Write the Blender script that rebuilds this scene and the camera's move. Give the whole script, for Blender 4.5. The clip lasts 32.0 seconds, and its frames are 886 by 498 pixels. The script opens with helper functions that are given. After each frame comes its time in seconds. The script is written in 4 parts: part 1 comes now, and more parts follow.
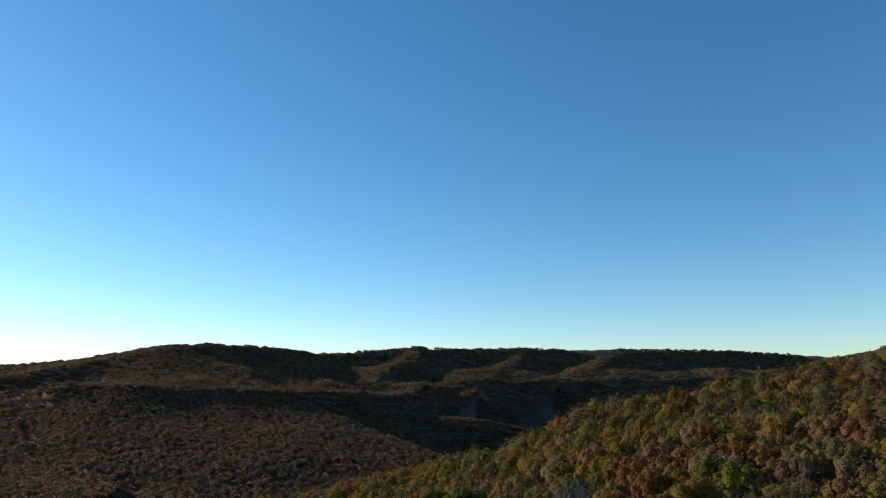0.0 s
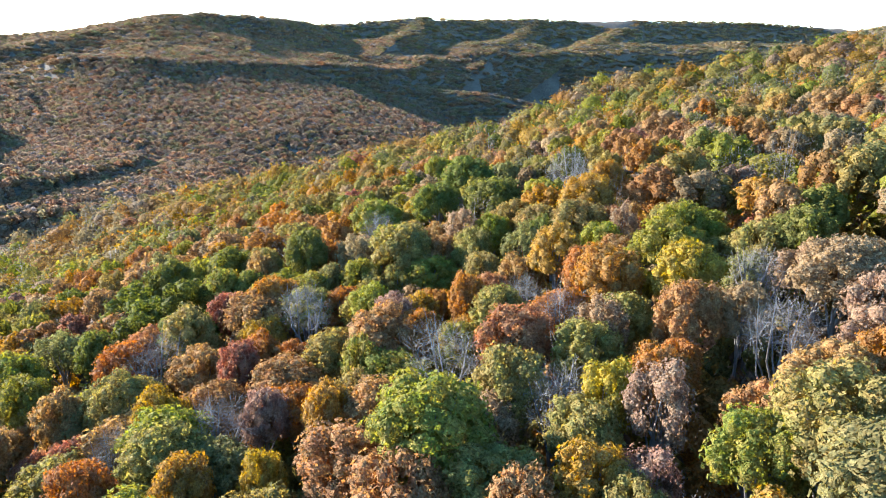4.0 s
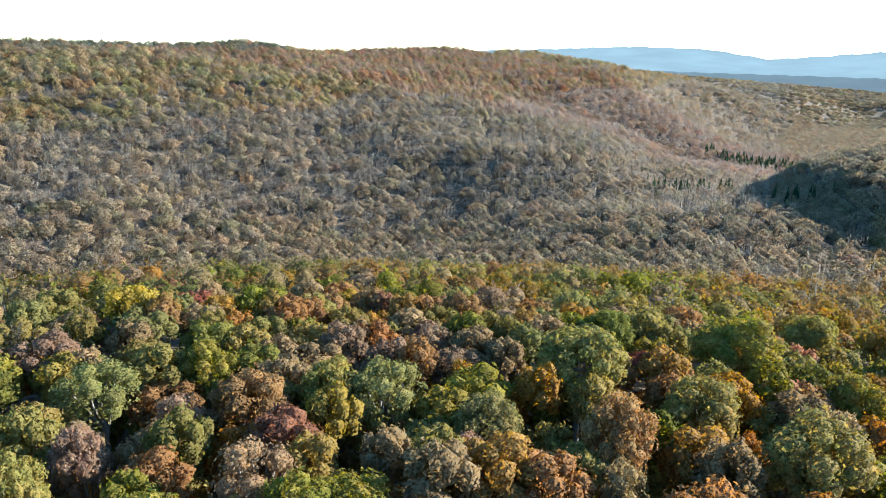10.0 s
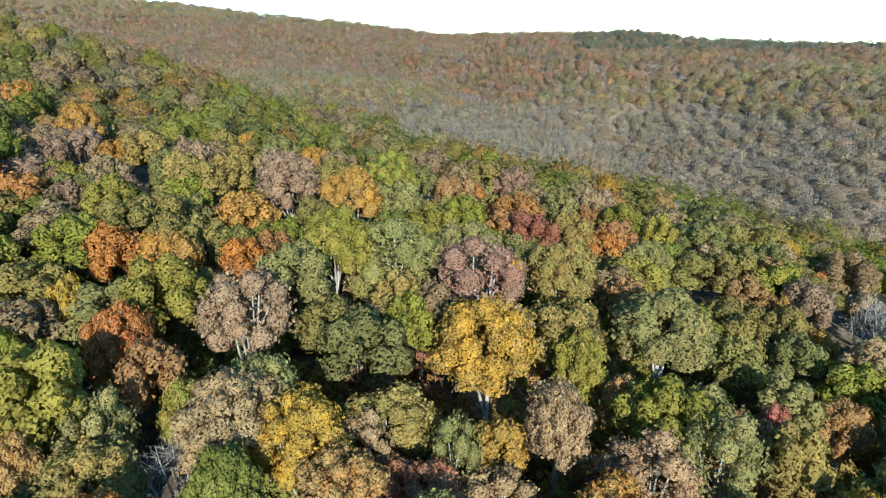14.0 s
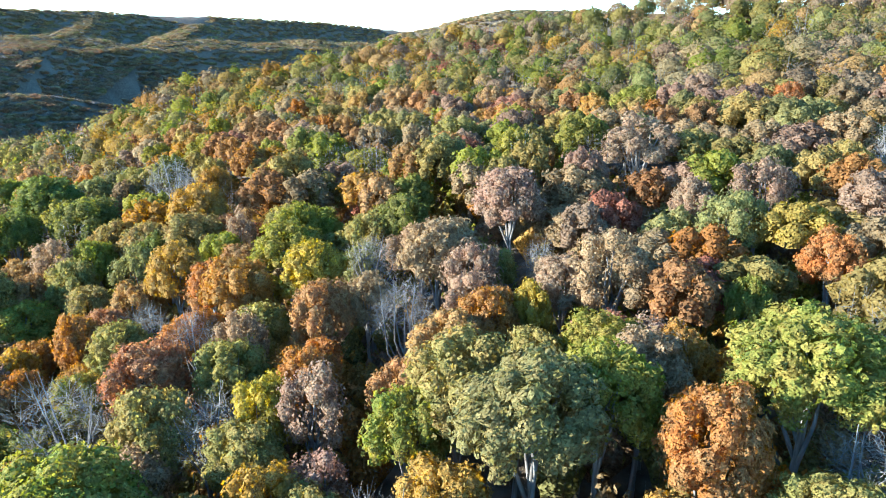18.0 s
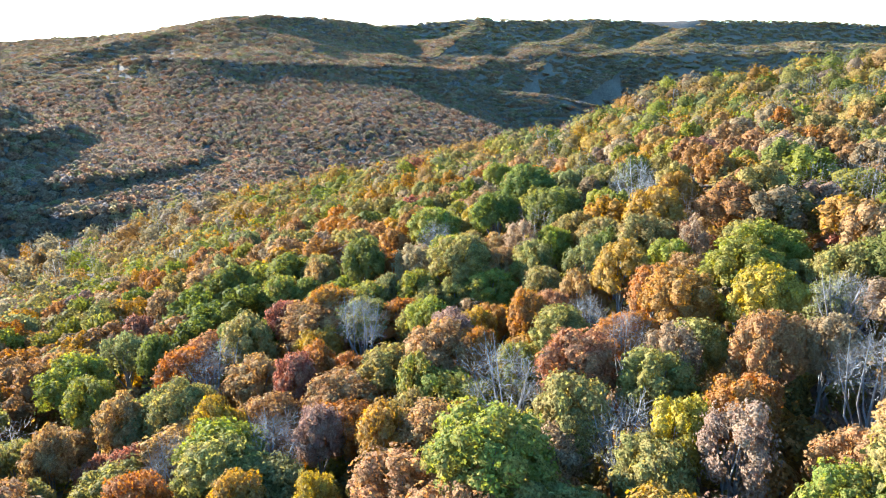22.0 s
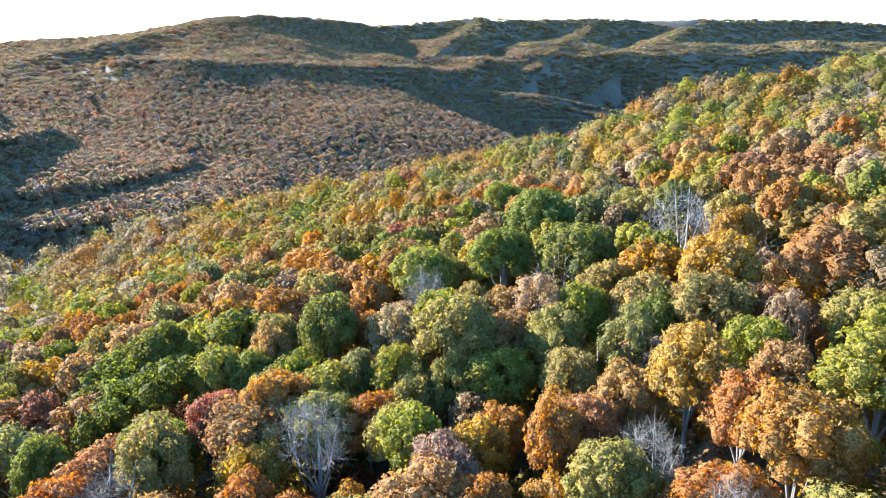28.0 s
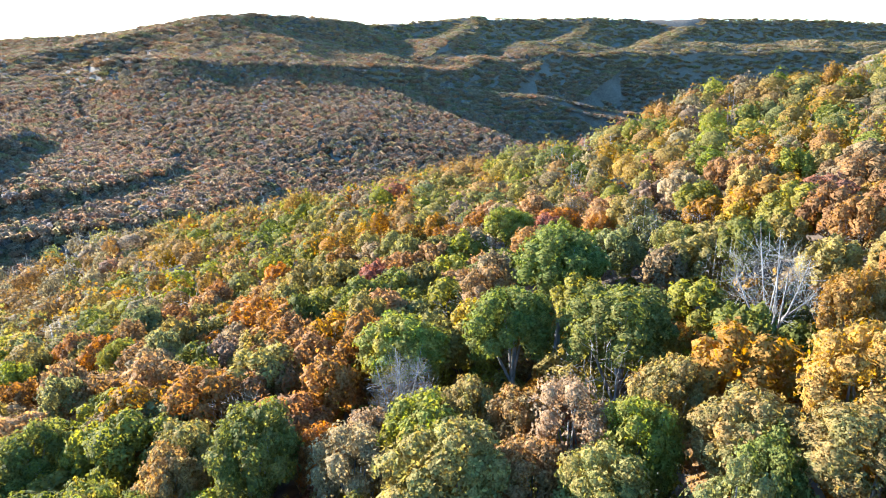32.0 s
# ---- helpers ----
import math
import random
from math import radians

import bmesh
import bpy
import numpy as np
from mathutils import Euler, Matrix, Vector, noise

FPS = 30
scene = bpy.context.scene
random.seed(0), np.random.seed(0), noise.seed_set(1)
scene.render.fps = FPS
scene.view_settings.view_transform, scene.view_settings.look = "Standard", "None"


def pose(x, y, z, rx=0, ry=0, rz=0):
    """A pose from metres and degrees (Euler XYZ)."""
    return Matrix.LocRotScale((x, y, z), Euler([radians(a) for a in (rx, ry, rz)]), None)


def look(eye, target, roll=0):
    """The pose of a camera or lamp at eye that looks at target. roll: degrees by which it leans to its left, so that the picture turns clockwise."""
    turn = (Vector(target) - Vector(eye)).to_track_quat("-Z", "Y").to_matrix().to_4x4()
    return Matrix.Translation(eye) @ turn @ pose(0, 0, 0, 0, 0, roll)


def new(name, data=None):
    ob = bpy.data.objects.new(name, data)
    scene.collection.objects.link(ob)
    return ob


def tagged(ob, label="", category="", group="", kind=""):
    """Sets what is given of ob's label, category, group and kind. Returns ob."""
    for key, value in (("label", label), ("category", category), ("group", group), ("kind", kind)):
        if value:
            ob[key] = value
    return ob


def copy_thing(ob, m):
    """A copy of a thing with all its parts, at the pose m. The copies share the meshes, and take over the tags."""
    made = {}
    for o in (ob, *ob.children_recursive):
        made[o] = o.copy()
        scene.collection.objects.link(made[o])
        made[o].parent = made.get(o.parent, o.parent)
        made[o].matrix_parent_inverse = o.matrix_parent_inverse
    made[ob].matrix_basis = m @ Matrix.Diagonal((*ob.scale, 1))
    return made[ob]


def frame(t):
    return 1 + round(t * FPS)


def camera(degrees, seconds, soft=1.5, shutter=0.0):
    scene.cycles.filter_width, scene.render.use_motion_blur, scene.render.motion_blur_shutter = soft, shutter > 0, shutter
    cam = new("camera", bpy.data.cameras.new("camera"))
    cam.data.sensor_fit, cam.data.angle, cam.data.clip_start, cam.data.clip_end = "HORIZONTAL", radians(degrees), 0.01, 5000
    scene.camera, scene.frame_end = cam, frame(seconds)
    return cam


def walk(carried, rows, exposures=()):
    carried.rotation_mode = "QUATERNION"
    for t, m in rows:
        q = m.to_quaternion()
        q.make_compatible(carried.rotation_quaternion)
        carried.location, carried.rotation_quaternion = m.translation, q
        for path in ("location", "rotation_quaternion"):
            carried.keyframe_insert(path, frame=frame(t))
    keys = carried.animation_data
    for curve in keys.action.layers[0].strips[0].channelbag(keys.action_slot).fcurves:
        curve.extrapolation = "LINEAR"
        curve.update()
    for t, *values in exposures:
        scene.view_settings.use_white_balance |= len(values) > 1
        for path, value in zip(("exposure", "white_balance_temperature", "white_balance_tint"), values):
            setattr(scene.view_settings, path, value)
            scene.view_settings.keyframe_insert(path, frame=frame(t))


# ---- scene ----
cam = camera(68.4, 32.0, soft=1.1)
EYE = 110.0  # height of the hovering camera over the valley floor's canopy datum

# seconds, east, north, rise, pitch, roll, yaw
FLIGHT = (
    (0.0, 0.41, -0.39, -0.85, 11.79, 0.12, -5.08),
    (0.5, 0.46, -0.45, -0.86, 9.59, 0.08, -5.09),
    (1.0, 0.52, -0.53, -0.87, 5.43, 0.06, -5.08),
    (1.5, 0.58, -0.66, -0.90, 0.28, 0.02, -5.09),
    (2.0, 0.61, -0.82, -0.95, -4.81, -0.05, -5.10),
    (2.5, 0.61, -0.91, -0.97, -9.55, -0.10, -5.14),
    (3.0, 0.58, -0.90, -0.99, -13.25, -0.10, -5.15),
    (3.5, 0.55, -0.88, -1.01, -15.50, -0.10, -5.15),
    (4.0, 0.52, -0.86, -1.04, -16.30, -0.10, -4.60),
    (4.5, 0.48, -0.85, -1.06, -16.40, -0.02, -2.68),
    (5.0, 0.33, -0.94, -0.98, -16.38, 0.04, 6.32),
    (5.5, 0.08, -0.92, -0.85, -16.37, -0.01, 18.71),
    (6.0, -0.06, -0.79, -0.83, -16.31, -0.09, 31.58),
    (6.5, -0.31, -0.65, -0.84, -16.30, -0.11, 44.43),
    (7.0, -0.73, -0.58, -0.85, -16.30, -0.07, 57.10),
    (7.5, -0.93, -0.68, -0.85, -16.31, -0.10, 69.68),
    (8.0, -1.05, -0.86, -0.86, -16.28, -0.09, 82.33),
    (8.5, -1.04, -1.08, -0.76, -16.31, -0.04, 94.73),
    (9.0, -0.96, -1.14, -0.68, -16.29, -0.07, 107.33),
    (9.5, -1.01, -1.25, -0.69, -16.27, -0.10, 119.96),
    (10.0, -1.01, -1.47, -0.66, -16.23, -0.05, 132.39),
    (10.5, -0.95, -1.63, -0.51, -16.27, -0.06, 144.84),
    (11.0, -0.83, -1.76, -0.36, -16.32, -0.13, 157.45),
    (11.5, -0.70, -1.67, -0.37, -16.32, -0.01, 170.00),
    (12.0, -0.64, -1.48, -0.34, -16.28, 0.05, 182.50),
    (12.5, -0.67, -1.42, -0.16, -16.30, 0.05, 194.76),
    (13.0, -0.53, -1.34, 0.00, -16.33, -0.01, 206.93),
    (13.5, -0.07, -1.26, 0.03, -16.33, -0.10, 218.85),
    (14.0, 0.09, -1.26, 0.03, -16.27, -0.10, 231.05),
    (14.5, 0.11, -1.22, 0.05, -16.28, -0.09, 243.06),
    (15.0, 0.16, -1.03, 0.08, -16.26, -0.11, 254.89),
    (15.5, 0.09, -0.84, 0.11, -16.27, -0.14, 266.71),
    (16.0, 0.05, -0.62, 0.11, -16.30, -0.10, 278.40),
    (16.5, -0.00, -0.40, 0.10, -16.33, -0.10, 289.80),
    (17.0, -0.05, -0.18, 0.10, -16.36, -0.10, 300.70),
    (17.5, -0.10, 0.04, 0.10, -16.39, -0.18, 311.12),
    (18.0, -0.15, 0.22, 0.16, -16.47, -0.26, 321.17),
    (18.5, -0.08, 0.30, 0.15, -16.45, -0.15, 330.86),
    (19.0, -0.06, 0.29, 0.07, -16.38, -0.13, 340.07),
    (19.5, -0.06, 0.13, 0.01, -16.30, -0.02, 349.05),
    (20.0, -0.03, 0.03, -0.02, -16.25, -0.02, 356.46),
    (20.5, 0.00, 0.00, 0.00, -16.26, -0.04, 359.87),
    (21.0, -0.00, 0.31, 0.05, -16.28, -0.10, 360.31),
    (21.5, -0.02, 0.89, 0.04, -16.29, -0.11, 360.34),
    (22.0, -0.03, 1.72, 0.07, -16.29, -0.10, 360.35),
    (22.5, -0.02, 2.79, 0.07, -16.27, -0.11, 360.35),
    (23.0, -0.04, 4.05, 0.08, -16.28, -0.09, 360.33),
    (23.5, 0.02, 5.63, 0.07, -16.24, -0.04, 360.36),
    (24.0, 0.06, 7.59, 0.09, -16.26, -0.02, 360.36),
    (24.5, 0.10, 9.42, 0.08, -16.22, 0.03, 360.31),
    (25.0, 0.20, 11.63, 0.05, -16.19, 0.14, 360.30),
    (25.5, 0.31, 14.10, -0.01, -16.19, 0.15, 360.29),
    (26.0, 0.40, 16.60, -0.02, -16.20, 0.12, 360.27),
    (26.5, 0.48, 19.40, -0.03, -16.22, 0.12, 360.22),
    (27.0, 0.57, 22.40, -0.04, -16.24, 0.12, 360.16),
    (27.5, 0.66, 25.71, -0.05, -16.26, 0.10, 360.11),
    (28.0, 0.74, 28.85, -0.05, -16.25, 0.07, 360.08),
    (28.5, 0.80, 32.15, -0.09, -16.25, 0.05, 360.06),
    (29.0, 0.81, 35.55, -0.14, -16.26, -0.01, 359.98),
    (29.5, 0.88, 38.98, -0.23, -16.24, -0.04, 359.93),
    (30.0, 1.04, 42.43, -0.32, -16.25, -0.02, 359.93),
    (30.5, 1.23, 46.08, -0.45, -16.25, -0.02, 359.89),
    (31.0, 1.39, 49.71, -0.51, -16.26, -0.04, 359.85),
    (31.5, 1.62, 53.30, -0.62, -16.28, -0.04, 359.83),
    (32.0, 1.88, 56.97, -0.73, -16.26, 0.05, 359.84),
)

walk(cam, [(t, pose(x, y, EYE + z, 90 + p, r, h)) for t, x, y, z, p, r, h in FLIGHT],
     exposures=[(0.0, 0.25, 6350, 6), (1.0, 0.62, 6350, 6), (2.0, 1.16, 6250, 8), (2.5, 1.55, 6200, 9), (3.5, 2.3, 6100, 9), (4.5, 3.5, 6000, 10), (5.3, 3.4, 5950, 9), (6.0, 3.1, 5900, 8), (7.0, 2.78, 5850, 6),
                (9.0, 2.4, 6050, 4), (11.0, 2.75, 6200, 3), (13.0, 2.4, 6050, -2), (14.0, 2.25, 5900, -4), (15.5, 2.6, 5700, -3), (17.5, 3.0, 5600, 0), (19.0, 3.22, 5550, 2), (22.0, 3.32, 5700, 5), (32.0, 3.34, 5850, 8)])

# ---- sky and sun ----
SUN_AZ, SUN_EL = 58.0, 19.0  # degrees left of north, degrees up
world = bpy.data.worlds.new("sky")
scene.world = world
world.use_nodes = True
wn = world.node_tree.nodes
sky = wn.new("ShaderNodeTexSky")
sky.sky_type, sky.sun_disc = "NISHITA", False
sky.sun_elevation, sky.sun_rotation = radians(SUN_EL), radians(-SUN_AZ)
sky.altitude, sky.air_density, sky.dust_density, sky.ozone_density = 400, 1.0, 0.12, 3.0
deep = wn.new("ShaderNodeHueSaturation")
deep.inputs["Hue"].default_value = 0.497
deep.inputs["Saturation"].default_value = 1.2
world.node_tree.links.new(sky.outputs[0], deep.inputs["Color"])
world.node_tree.links.new(deep.outputs[0], wn["Background"].inputs[0])
wn["Background"].inputs[1].default_value = 0.13
sun = new("sun", bpy.data.lights.new("sun", "SUN"))
sun.data.energy, sun.data.angle, sun.data.color = 4.2, radians(0.6), (1.0, 0.935, 0.85)
sun.matrix_basis = look((0, 0, 0), (math.sin(radians(SUN_AZ)) * math.cos(radians(SUN_EL)),
                                    -math.cos(radians(SUN_AZ)) * math.cos(radians(SUN_EL)), -math.sin(radians(SUN_EL))))

# ---- the lie of the land (canopy heights over the hover point's level, then down to the ground) ----
CROWN_LIFT = 15.0
FLOOR = -120.0


def polar(az, d):
    a = radians(az)
    return -math.sin(a) * d, math.cos(a) * d


# home spur: azimuth, angle of its brow, distance of its brow
BROW = ((-180, -14.8, 150), (-164, -12.6, 150), (-140, -8.1, 150), (-120, -3.5, 175), (-106, 0.3, 230), (-91, 2.7, 260), (-78, 4.2, 275), (-66, 4.5, 275),
        (-54, 3.2, 285), (-48, 3.0, 282), (-39, 2.2, 280), (-33, 0.9, 275), (-24, 0.2, 265), (-21, -0.7, 262), (-17, -1.7, 260), (-11, -4.9, 240), (6, -8.6, 235), (20, -10.9, 275), (31, -12.9, 320),
        (45, -13.8, 345), (66, -14.7, 355), (86, -14, 350), (100, -16.1, 215), (111, -17.2, 175), (130, -17.6, 165), (150, -16.9, 150), (180, -14.8, 150))
# how much steeper the spur falls past 105 m: azimuth, fall per metre
BEND = ((-180, 0.07), (-164, 0.07), (-140, 0.08), (-120, 0.08), (-100, 0.0), (-60, 0.0), (-54, 0.02), (-48, 0.035), (-39, 0.052), (-33, 0.045), (-24, 0.072), (-21, 0.06), (-17, 0.05), (-10, 0.038),
        (0, 0.04), (6, 0.05), (14, 0.055), (21, 0.058), (30, 0.05), (36, 0.045), (45, 0.04), (66, 0.035), (86, 0.035), (100, 0.05), (130, 0.06), (150, 0.07), (180, 0.07))
# ridges: azimuth, distance, crest height at each bend; flank fall per metre
RIDGES = (
    (((62, 1700, -12), (48, 1500, 6), (41, 1450, 25), (33, 1400, 26), (24, 1350, 46), (17.5, 1310, 73)),
     (0.27, 300, 0.34)),
    (((15, 1315, 80), (10, 1400, 80), (5.7, 1600, 76), (-2, 1750, 98), (-13, 1950, 106), (-27, 2300, 112), (-36, 2500, 92), (-60, 2700, 36)),
     0.6),
    (((16.0, 1290, 70), (13.6, 1200, 24), (12.2, 1090, -6), (11, 960, -40), (9.4, 830, -72), (7.3, 690, -104)),
     (0.22, 1.15)),
    (((41, 1440, 20), (40, 1220, -8), (38.5, 1060, -34), (36, 900, -70)),
     (0.22, 0.95)),
    (((29.5, 1390, 28), (29, 1200, 2), (28.3, 1080, -18), (27.5, 960, -44)),
     (0.22, 0.9)),
    (((-3, 1760, 98), (-1.5, 1560, 52), (-0.5, 1380, 8), (0.5, 1280, -20)),
     (0.2, 0.8)),
    (((5, 1140, -84), (1, 1120, -58), (-3, 1110, -48), (-7, 1130, -54), (-11.6, 1160, -88)),
     (0.5, 0.2)),
    (((-12, 1950, 104), (-10.5, 1700, 48), (-9, 1500, 0), (-7.5, 1360, -40)),
     (0.2, 0.8)),
    (((-20, 2100, 106), (-17.5, 1800, 45), (-15, 1560, -10)),
     (0.24, 0.9)),
    (((98.7, 500, -90), (91.6, 560, -44), (85, 620, -26), (80, 660, -16)),
     (0.25, 110, 0.8)),
    (((80, 660, -16), (77, 680, -10), (71.4, 720, 0), (62, 730, 1), (54, 765, 1), (48, 800, -1)),
     (0.25, 200, 0.7)),
    (((48, 800, -1), (43, 770, -35), (40, 750, -46), (31.4, 680, -72), (26, 620, -87), (20, 550, -104)),
     (0.1, 130, 0.8)),
    (((-40, 1500, 71), (-44.3, 1500, 99), (-49, 1500, 97), (-60, 1500, 87)),
     0.4),
    (((173, 680, 13), (162, 680, 14), (153, 700, 12), (149, 720, 14), (143, 800, 8), (132, 950, 15), (125, 1050, 11), (120, 1250, -13), (106, 1750, -51), (92, 2200, -105)),
     0.4),
    (((148, 720, 10), (140, 690, -18), (129, 650, -42), (116, 620, -82), (111, 600, -95)),
     0.36),
    (((173, 680, 13), (-170, 690, 14), (-159, 720, 14), (-150, 780, 20), (-145, 800, 30), (-136, 850, 31), (-129, 900, 30), (-121, 1000, 51), (-107, 1100, 78), (-98, 1150, 95), (-80, 1100, 100)),
     0.4),
    (((-125, 520, -40), (-115, 640, -6), (-107, 1100, 70)),
     0.3),
    (((116, 420, -93), (103.7, 450, -89), (98, 430, -95)),
     0.25),
)


def wobble(x, y, scale, seed):
    """Cheap smooth noise from crossed waves, about -1 to 1."""
    u, v = x / scale, y / scale
    k = seed * 1.7
    return (np.sin(1.3 * u + 2.1 * v + k) + np.sin(-2.4 * u + 0.9 * v + 2.3 * k) + np.sin(0.7 * u - 2.9 * v + 3.1 * k)
            + np.sin(3.3 * u + 1.9 * v - k)) / 4


def canopy(x, y):
    """Height of the treetops' mean surface, over the hover level."""
    x, y = np.asarray(x, float), np.asarray(y, float)
    r = np.hypot(x, y)
    az = np.degrees(np.arctan2(-x, y))
    b = np.array(BROW)
    e = np.interp(az, b[:, 0], b[:, 1])
    d = np.interp(az, b[:, 0], b[:, 2])
    rim = d * np.tan(np.radians(e))
    inner = -29.5 + (rim + 29.5) * r / d
    over = np.maximum(r - d, 0)
    fall = np.where((az > -125) & (az < -45), 0.12, 0.42)
    soft = over * over / (over + 40)
    h = np.where(r < d, inner, rim + np.minimum((rim + 29.5) / d, 0) * over * np.exp(-over / 60) - fall * soft)
    g = np.array(BEND)
    h = h - np.interp(az, g[:, 0], g[:, 1]) * np.clip(np.minimum(r, d) - 105, 0, None)
    h = h + wobble(x, y, 38, 1) * 1.6 * np.clip(r / 60, 0, 1) * np.clip((d * 0.9 - r) / 60, 0, 1)
    out = np.logaddexp(h / 5, FLOOR / 5) * 5
    gully = wobble(x, y, 120, 5) * 9 + wobble(x, y, 52, 7) * 4
    for pts, slope in RIDGES:
        p = [(*polar(a, q), z) for a, q, z in pts]
        best = np.full(x.shape, -400.0)
        for (x0, y0, z0), (x1, y1, z1) in zip(p, p[1:]):
            dx, dy = x1 - x0, y1 - y0
            s = np.clip(((x - x0) * dx + (y - y0) * dy) / (dx * dx + dy * dy), 0, 1)
            q = np.hypot(x - x0 - s * dx, y - y0 - s * dy)
            top = z0 + s * (z1 - z0)
            if type(slope) is tuple and len(slope) == 3:  # a gentle top, then a steep side
                drop = slope[0] * np.minimum(q, slope[1]) + slope[2] * np.maximum(q - slope[1], 0)
            elif type(slope) is tuple:  # a spur with a gentle sunward flank and a steep one
                side = dx * (y - y0) - dy * (x - x0)
                drop = np.where(side < 0, slope[0], slope[1]) * (np.sqrt(q * q + 400) - 20)
            elif slope > 0.5:  # a scarp, a bench, then the lower slope
                drop = slope * np.minimum(q, 110) + 0.10 * np.clip(q - 110, 0, 220) + 0.85 * np.maximum(q - 330, 0)
            else:
                drop = slope * 0.5 * q + slope * 0.9 * np.maximum(q - 140, 0)
            best = np.maximum(best, top - drop + gully * np.clip(q / 160, 0, 1) * (0.5 if type(slope) is tuple else 1.6 if slope > 0.5 else 1.0))
        out = np.logaddexp(out / 7, best / 7) * 7
    return out


def crown_lift(x, y):
    """How far the treetops stand over the ground: tall timber near by, dense low growth on the ranges."""
    return np.interp(np.hypot(x, y), [220, 330], [CROWN_LIFT, 3.4])


def ground_z(x, y):
    return canopy(x, y) - crown_lift(x, y) + EYE

# ---- materials ----
def material(name):
    m = bpy.data.materials.new(name)
    m.use_nodes = True
    return m, m.node_tree.nodes, m.node_tree.links


def leaf_shader(nodes, links, colour_out, strength, glow=0.5, leaf=5.5, cut=0.0, tilt=1.0, fleck=0.3, gloss=0.05):
    """Leaves about 1 / leaf metres across, each with its own tilt and tone, with gaps between them; some light goes through."""
    geo = nodes.new("ShaderNodeNewGeometry")
    info = nodes.new("ShaderNodeObjectInfo")
    spread = nodes.new("ShaderNodeMapRange")
    spread.inputs["To Min"].default_value, spread.inputs["To Max"].default_value = 1 - strength, 1 + strength
    links.new(geo.outputs["Random Per Island"], spread.inputs["Value"])
    hue = nodes.new("ShaderNodeMapRange")
    hue.inputs["To Min"].default_value, hue.inputs["To Max"].default_value = 0.485, 0.515
    links.new(info.outputs["Random"], hue.inputs["Value"])
    hsv = nodes.new("ShaderNodeHueSaturation")
    links.new(hue.outputs[0], hsv.inputs["Hue"])
    links.new(colour_out, hsv.inputs["Color"])
    where = nodes.new("ShaderNodeTexCoord")
    cells = nodes.new("ShaderNodeTexVoronoi")
    cells.inputs["Scale"].default_value = leaf
    links.new(where.outputs["Object"], cells.inputs["Vector"])
    apart = nodes.new("ShaderNodeSeparateColor")
    links.new(cells.outputs["Color"], apart.inputs[0])
    speck = nodes.new("ShaderNodeMapRange")
    speck.inputs["To Min"].default_value, speck.inputs["To Max"].default_value = 1 - fleck, 1 + fleck
    links.new(apart.outputs[0], speck.inputs["Value"])
    times = nodes.new("ShaderNodeMath")
    times.operation = "MULTIPLY"
    links.new(spread.outputs[0], times.inputs[0])
    links.new(speck.outputs[0], times.inputs[1])
    links.new(times.outputs[0], hsv.inputs["Value"])
    # each leaf leans its own way
    lean = nodes.new("ShaderNodeVectorMath")
    lean.operation = "MULTIPLY_ADD"
    lean.inputs[1].default_value, lean.inputs[2].default_value = (2 * tilt,) * 3, (-tilt,) * 3
    links.new(cells.outputs["Color"], lean.inputs[0])
    facing = nodes.new("ShaderNodeVectorMath")
    links.new(geo.outputs["Normal"], facing.inputs[0])
    links.new(lean.outputs[0], facing.inputs[1])
    normal = nodes.new("ShaderNodeVectorMath")
    normal.operation = "NORMALIZE"
    links.new(facing.outputs[0], normal.inputs[0])
    bsdf = nodes["Principled BSDF"]
    links.new(normal.outputs[0], bsdf.inputs["Normal"])
    bsdf.inputs["Roughness"].default_value = 0.85
    bsdf.inputs["Specular IOR Level"].default_value = gloss
    links.new(hsv.outputs[0], bsdf.inputs["Base Color"])
    thin = nodes.new("ShaderNodeBsdfTranslucent")
    # light through a leaf comes out yellower
    through_leaf = nodes.new("ShaderNodeHueSaturation")
    through_leaf.inputs["Hue"].default_value, through_leaf.inputs["Saturation"].default_value, through_leaf.inputs["Value"].default_value = 0.497, 1.15, 1.0
    links.new(hsv.outputs[0], through_leaf.inputs["Color"])
    links.new(through_leaf.outputs[0], thin.inputs["Color"])
    links.new(normal.outputs[0], thin.inputs["Normal"])
    mix = nodes.new("ShaderNodeMixShader")
    mix.inputs[0].default_value = glow
    links.new(bsdf.outputs[0], mix.inputs[1])
    links.new(thin.outputs[0], mix.inputs[2])
    if not cut:
        links.new(mix.outputs[0], nodes["Material Output"].inputs[0])
        return
    over = nodes.new("ShaderNodeMath")
    over.operation = "LESS_THAN"
    over.inputs[1].default_value = cut
    links.new(cells.outputs["Distance"], over.inputs[0])
    clear = nodes.new("ShaderNodeBsdfTransparent")
    leafy = nodes.new("ShaderNodeMixShader")
    links.new(over.outputs[0], leafy.inputs[0])
    links.new(clear.outputs[0], leafy.inputs[1])
    links.new(mix.outputs[0], leafy.inputs[2])
    links.new(leafy.outputs[0], nodes["Material Output"].inputs[0])


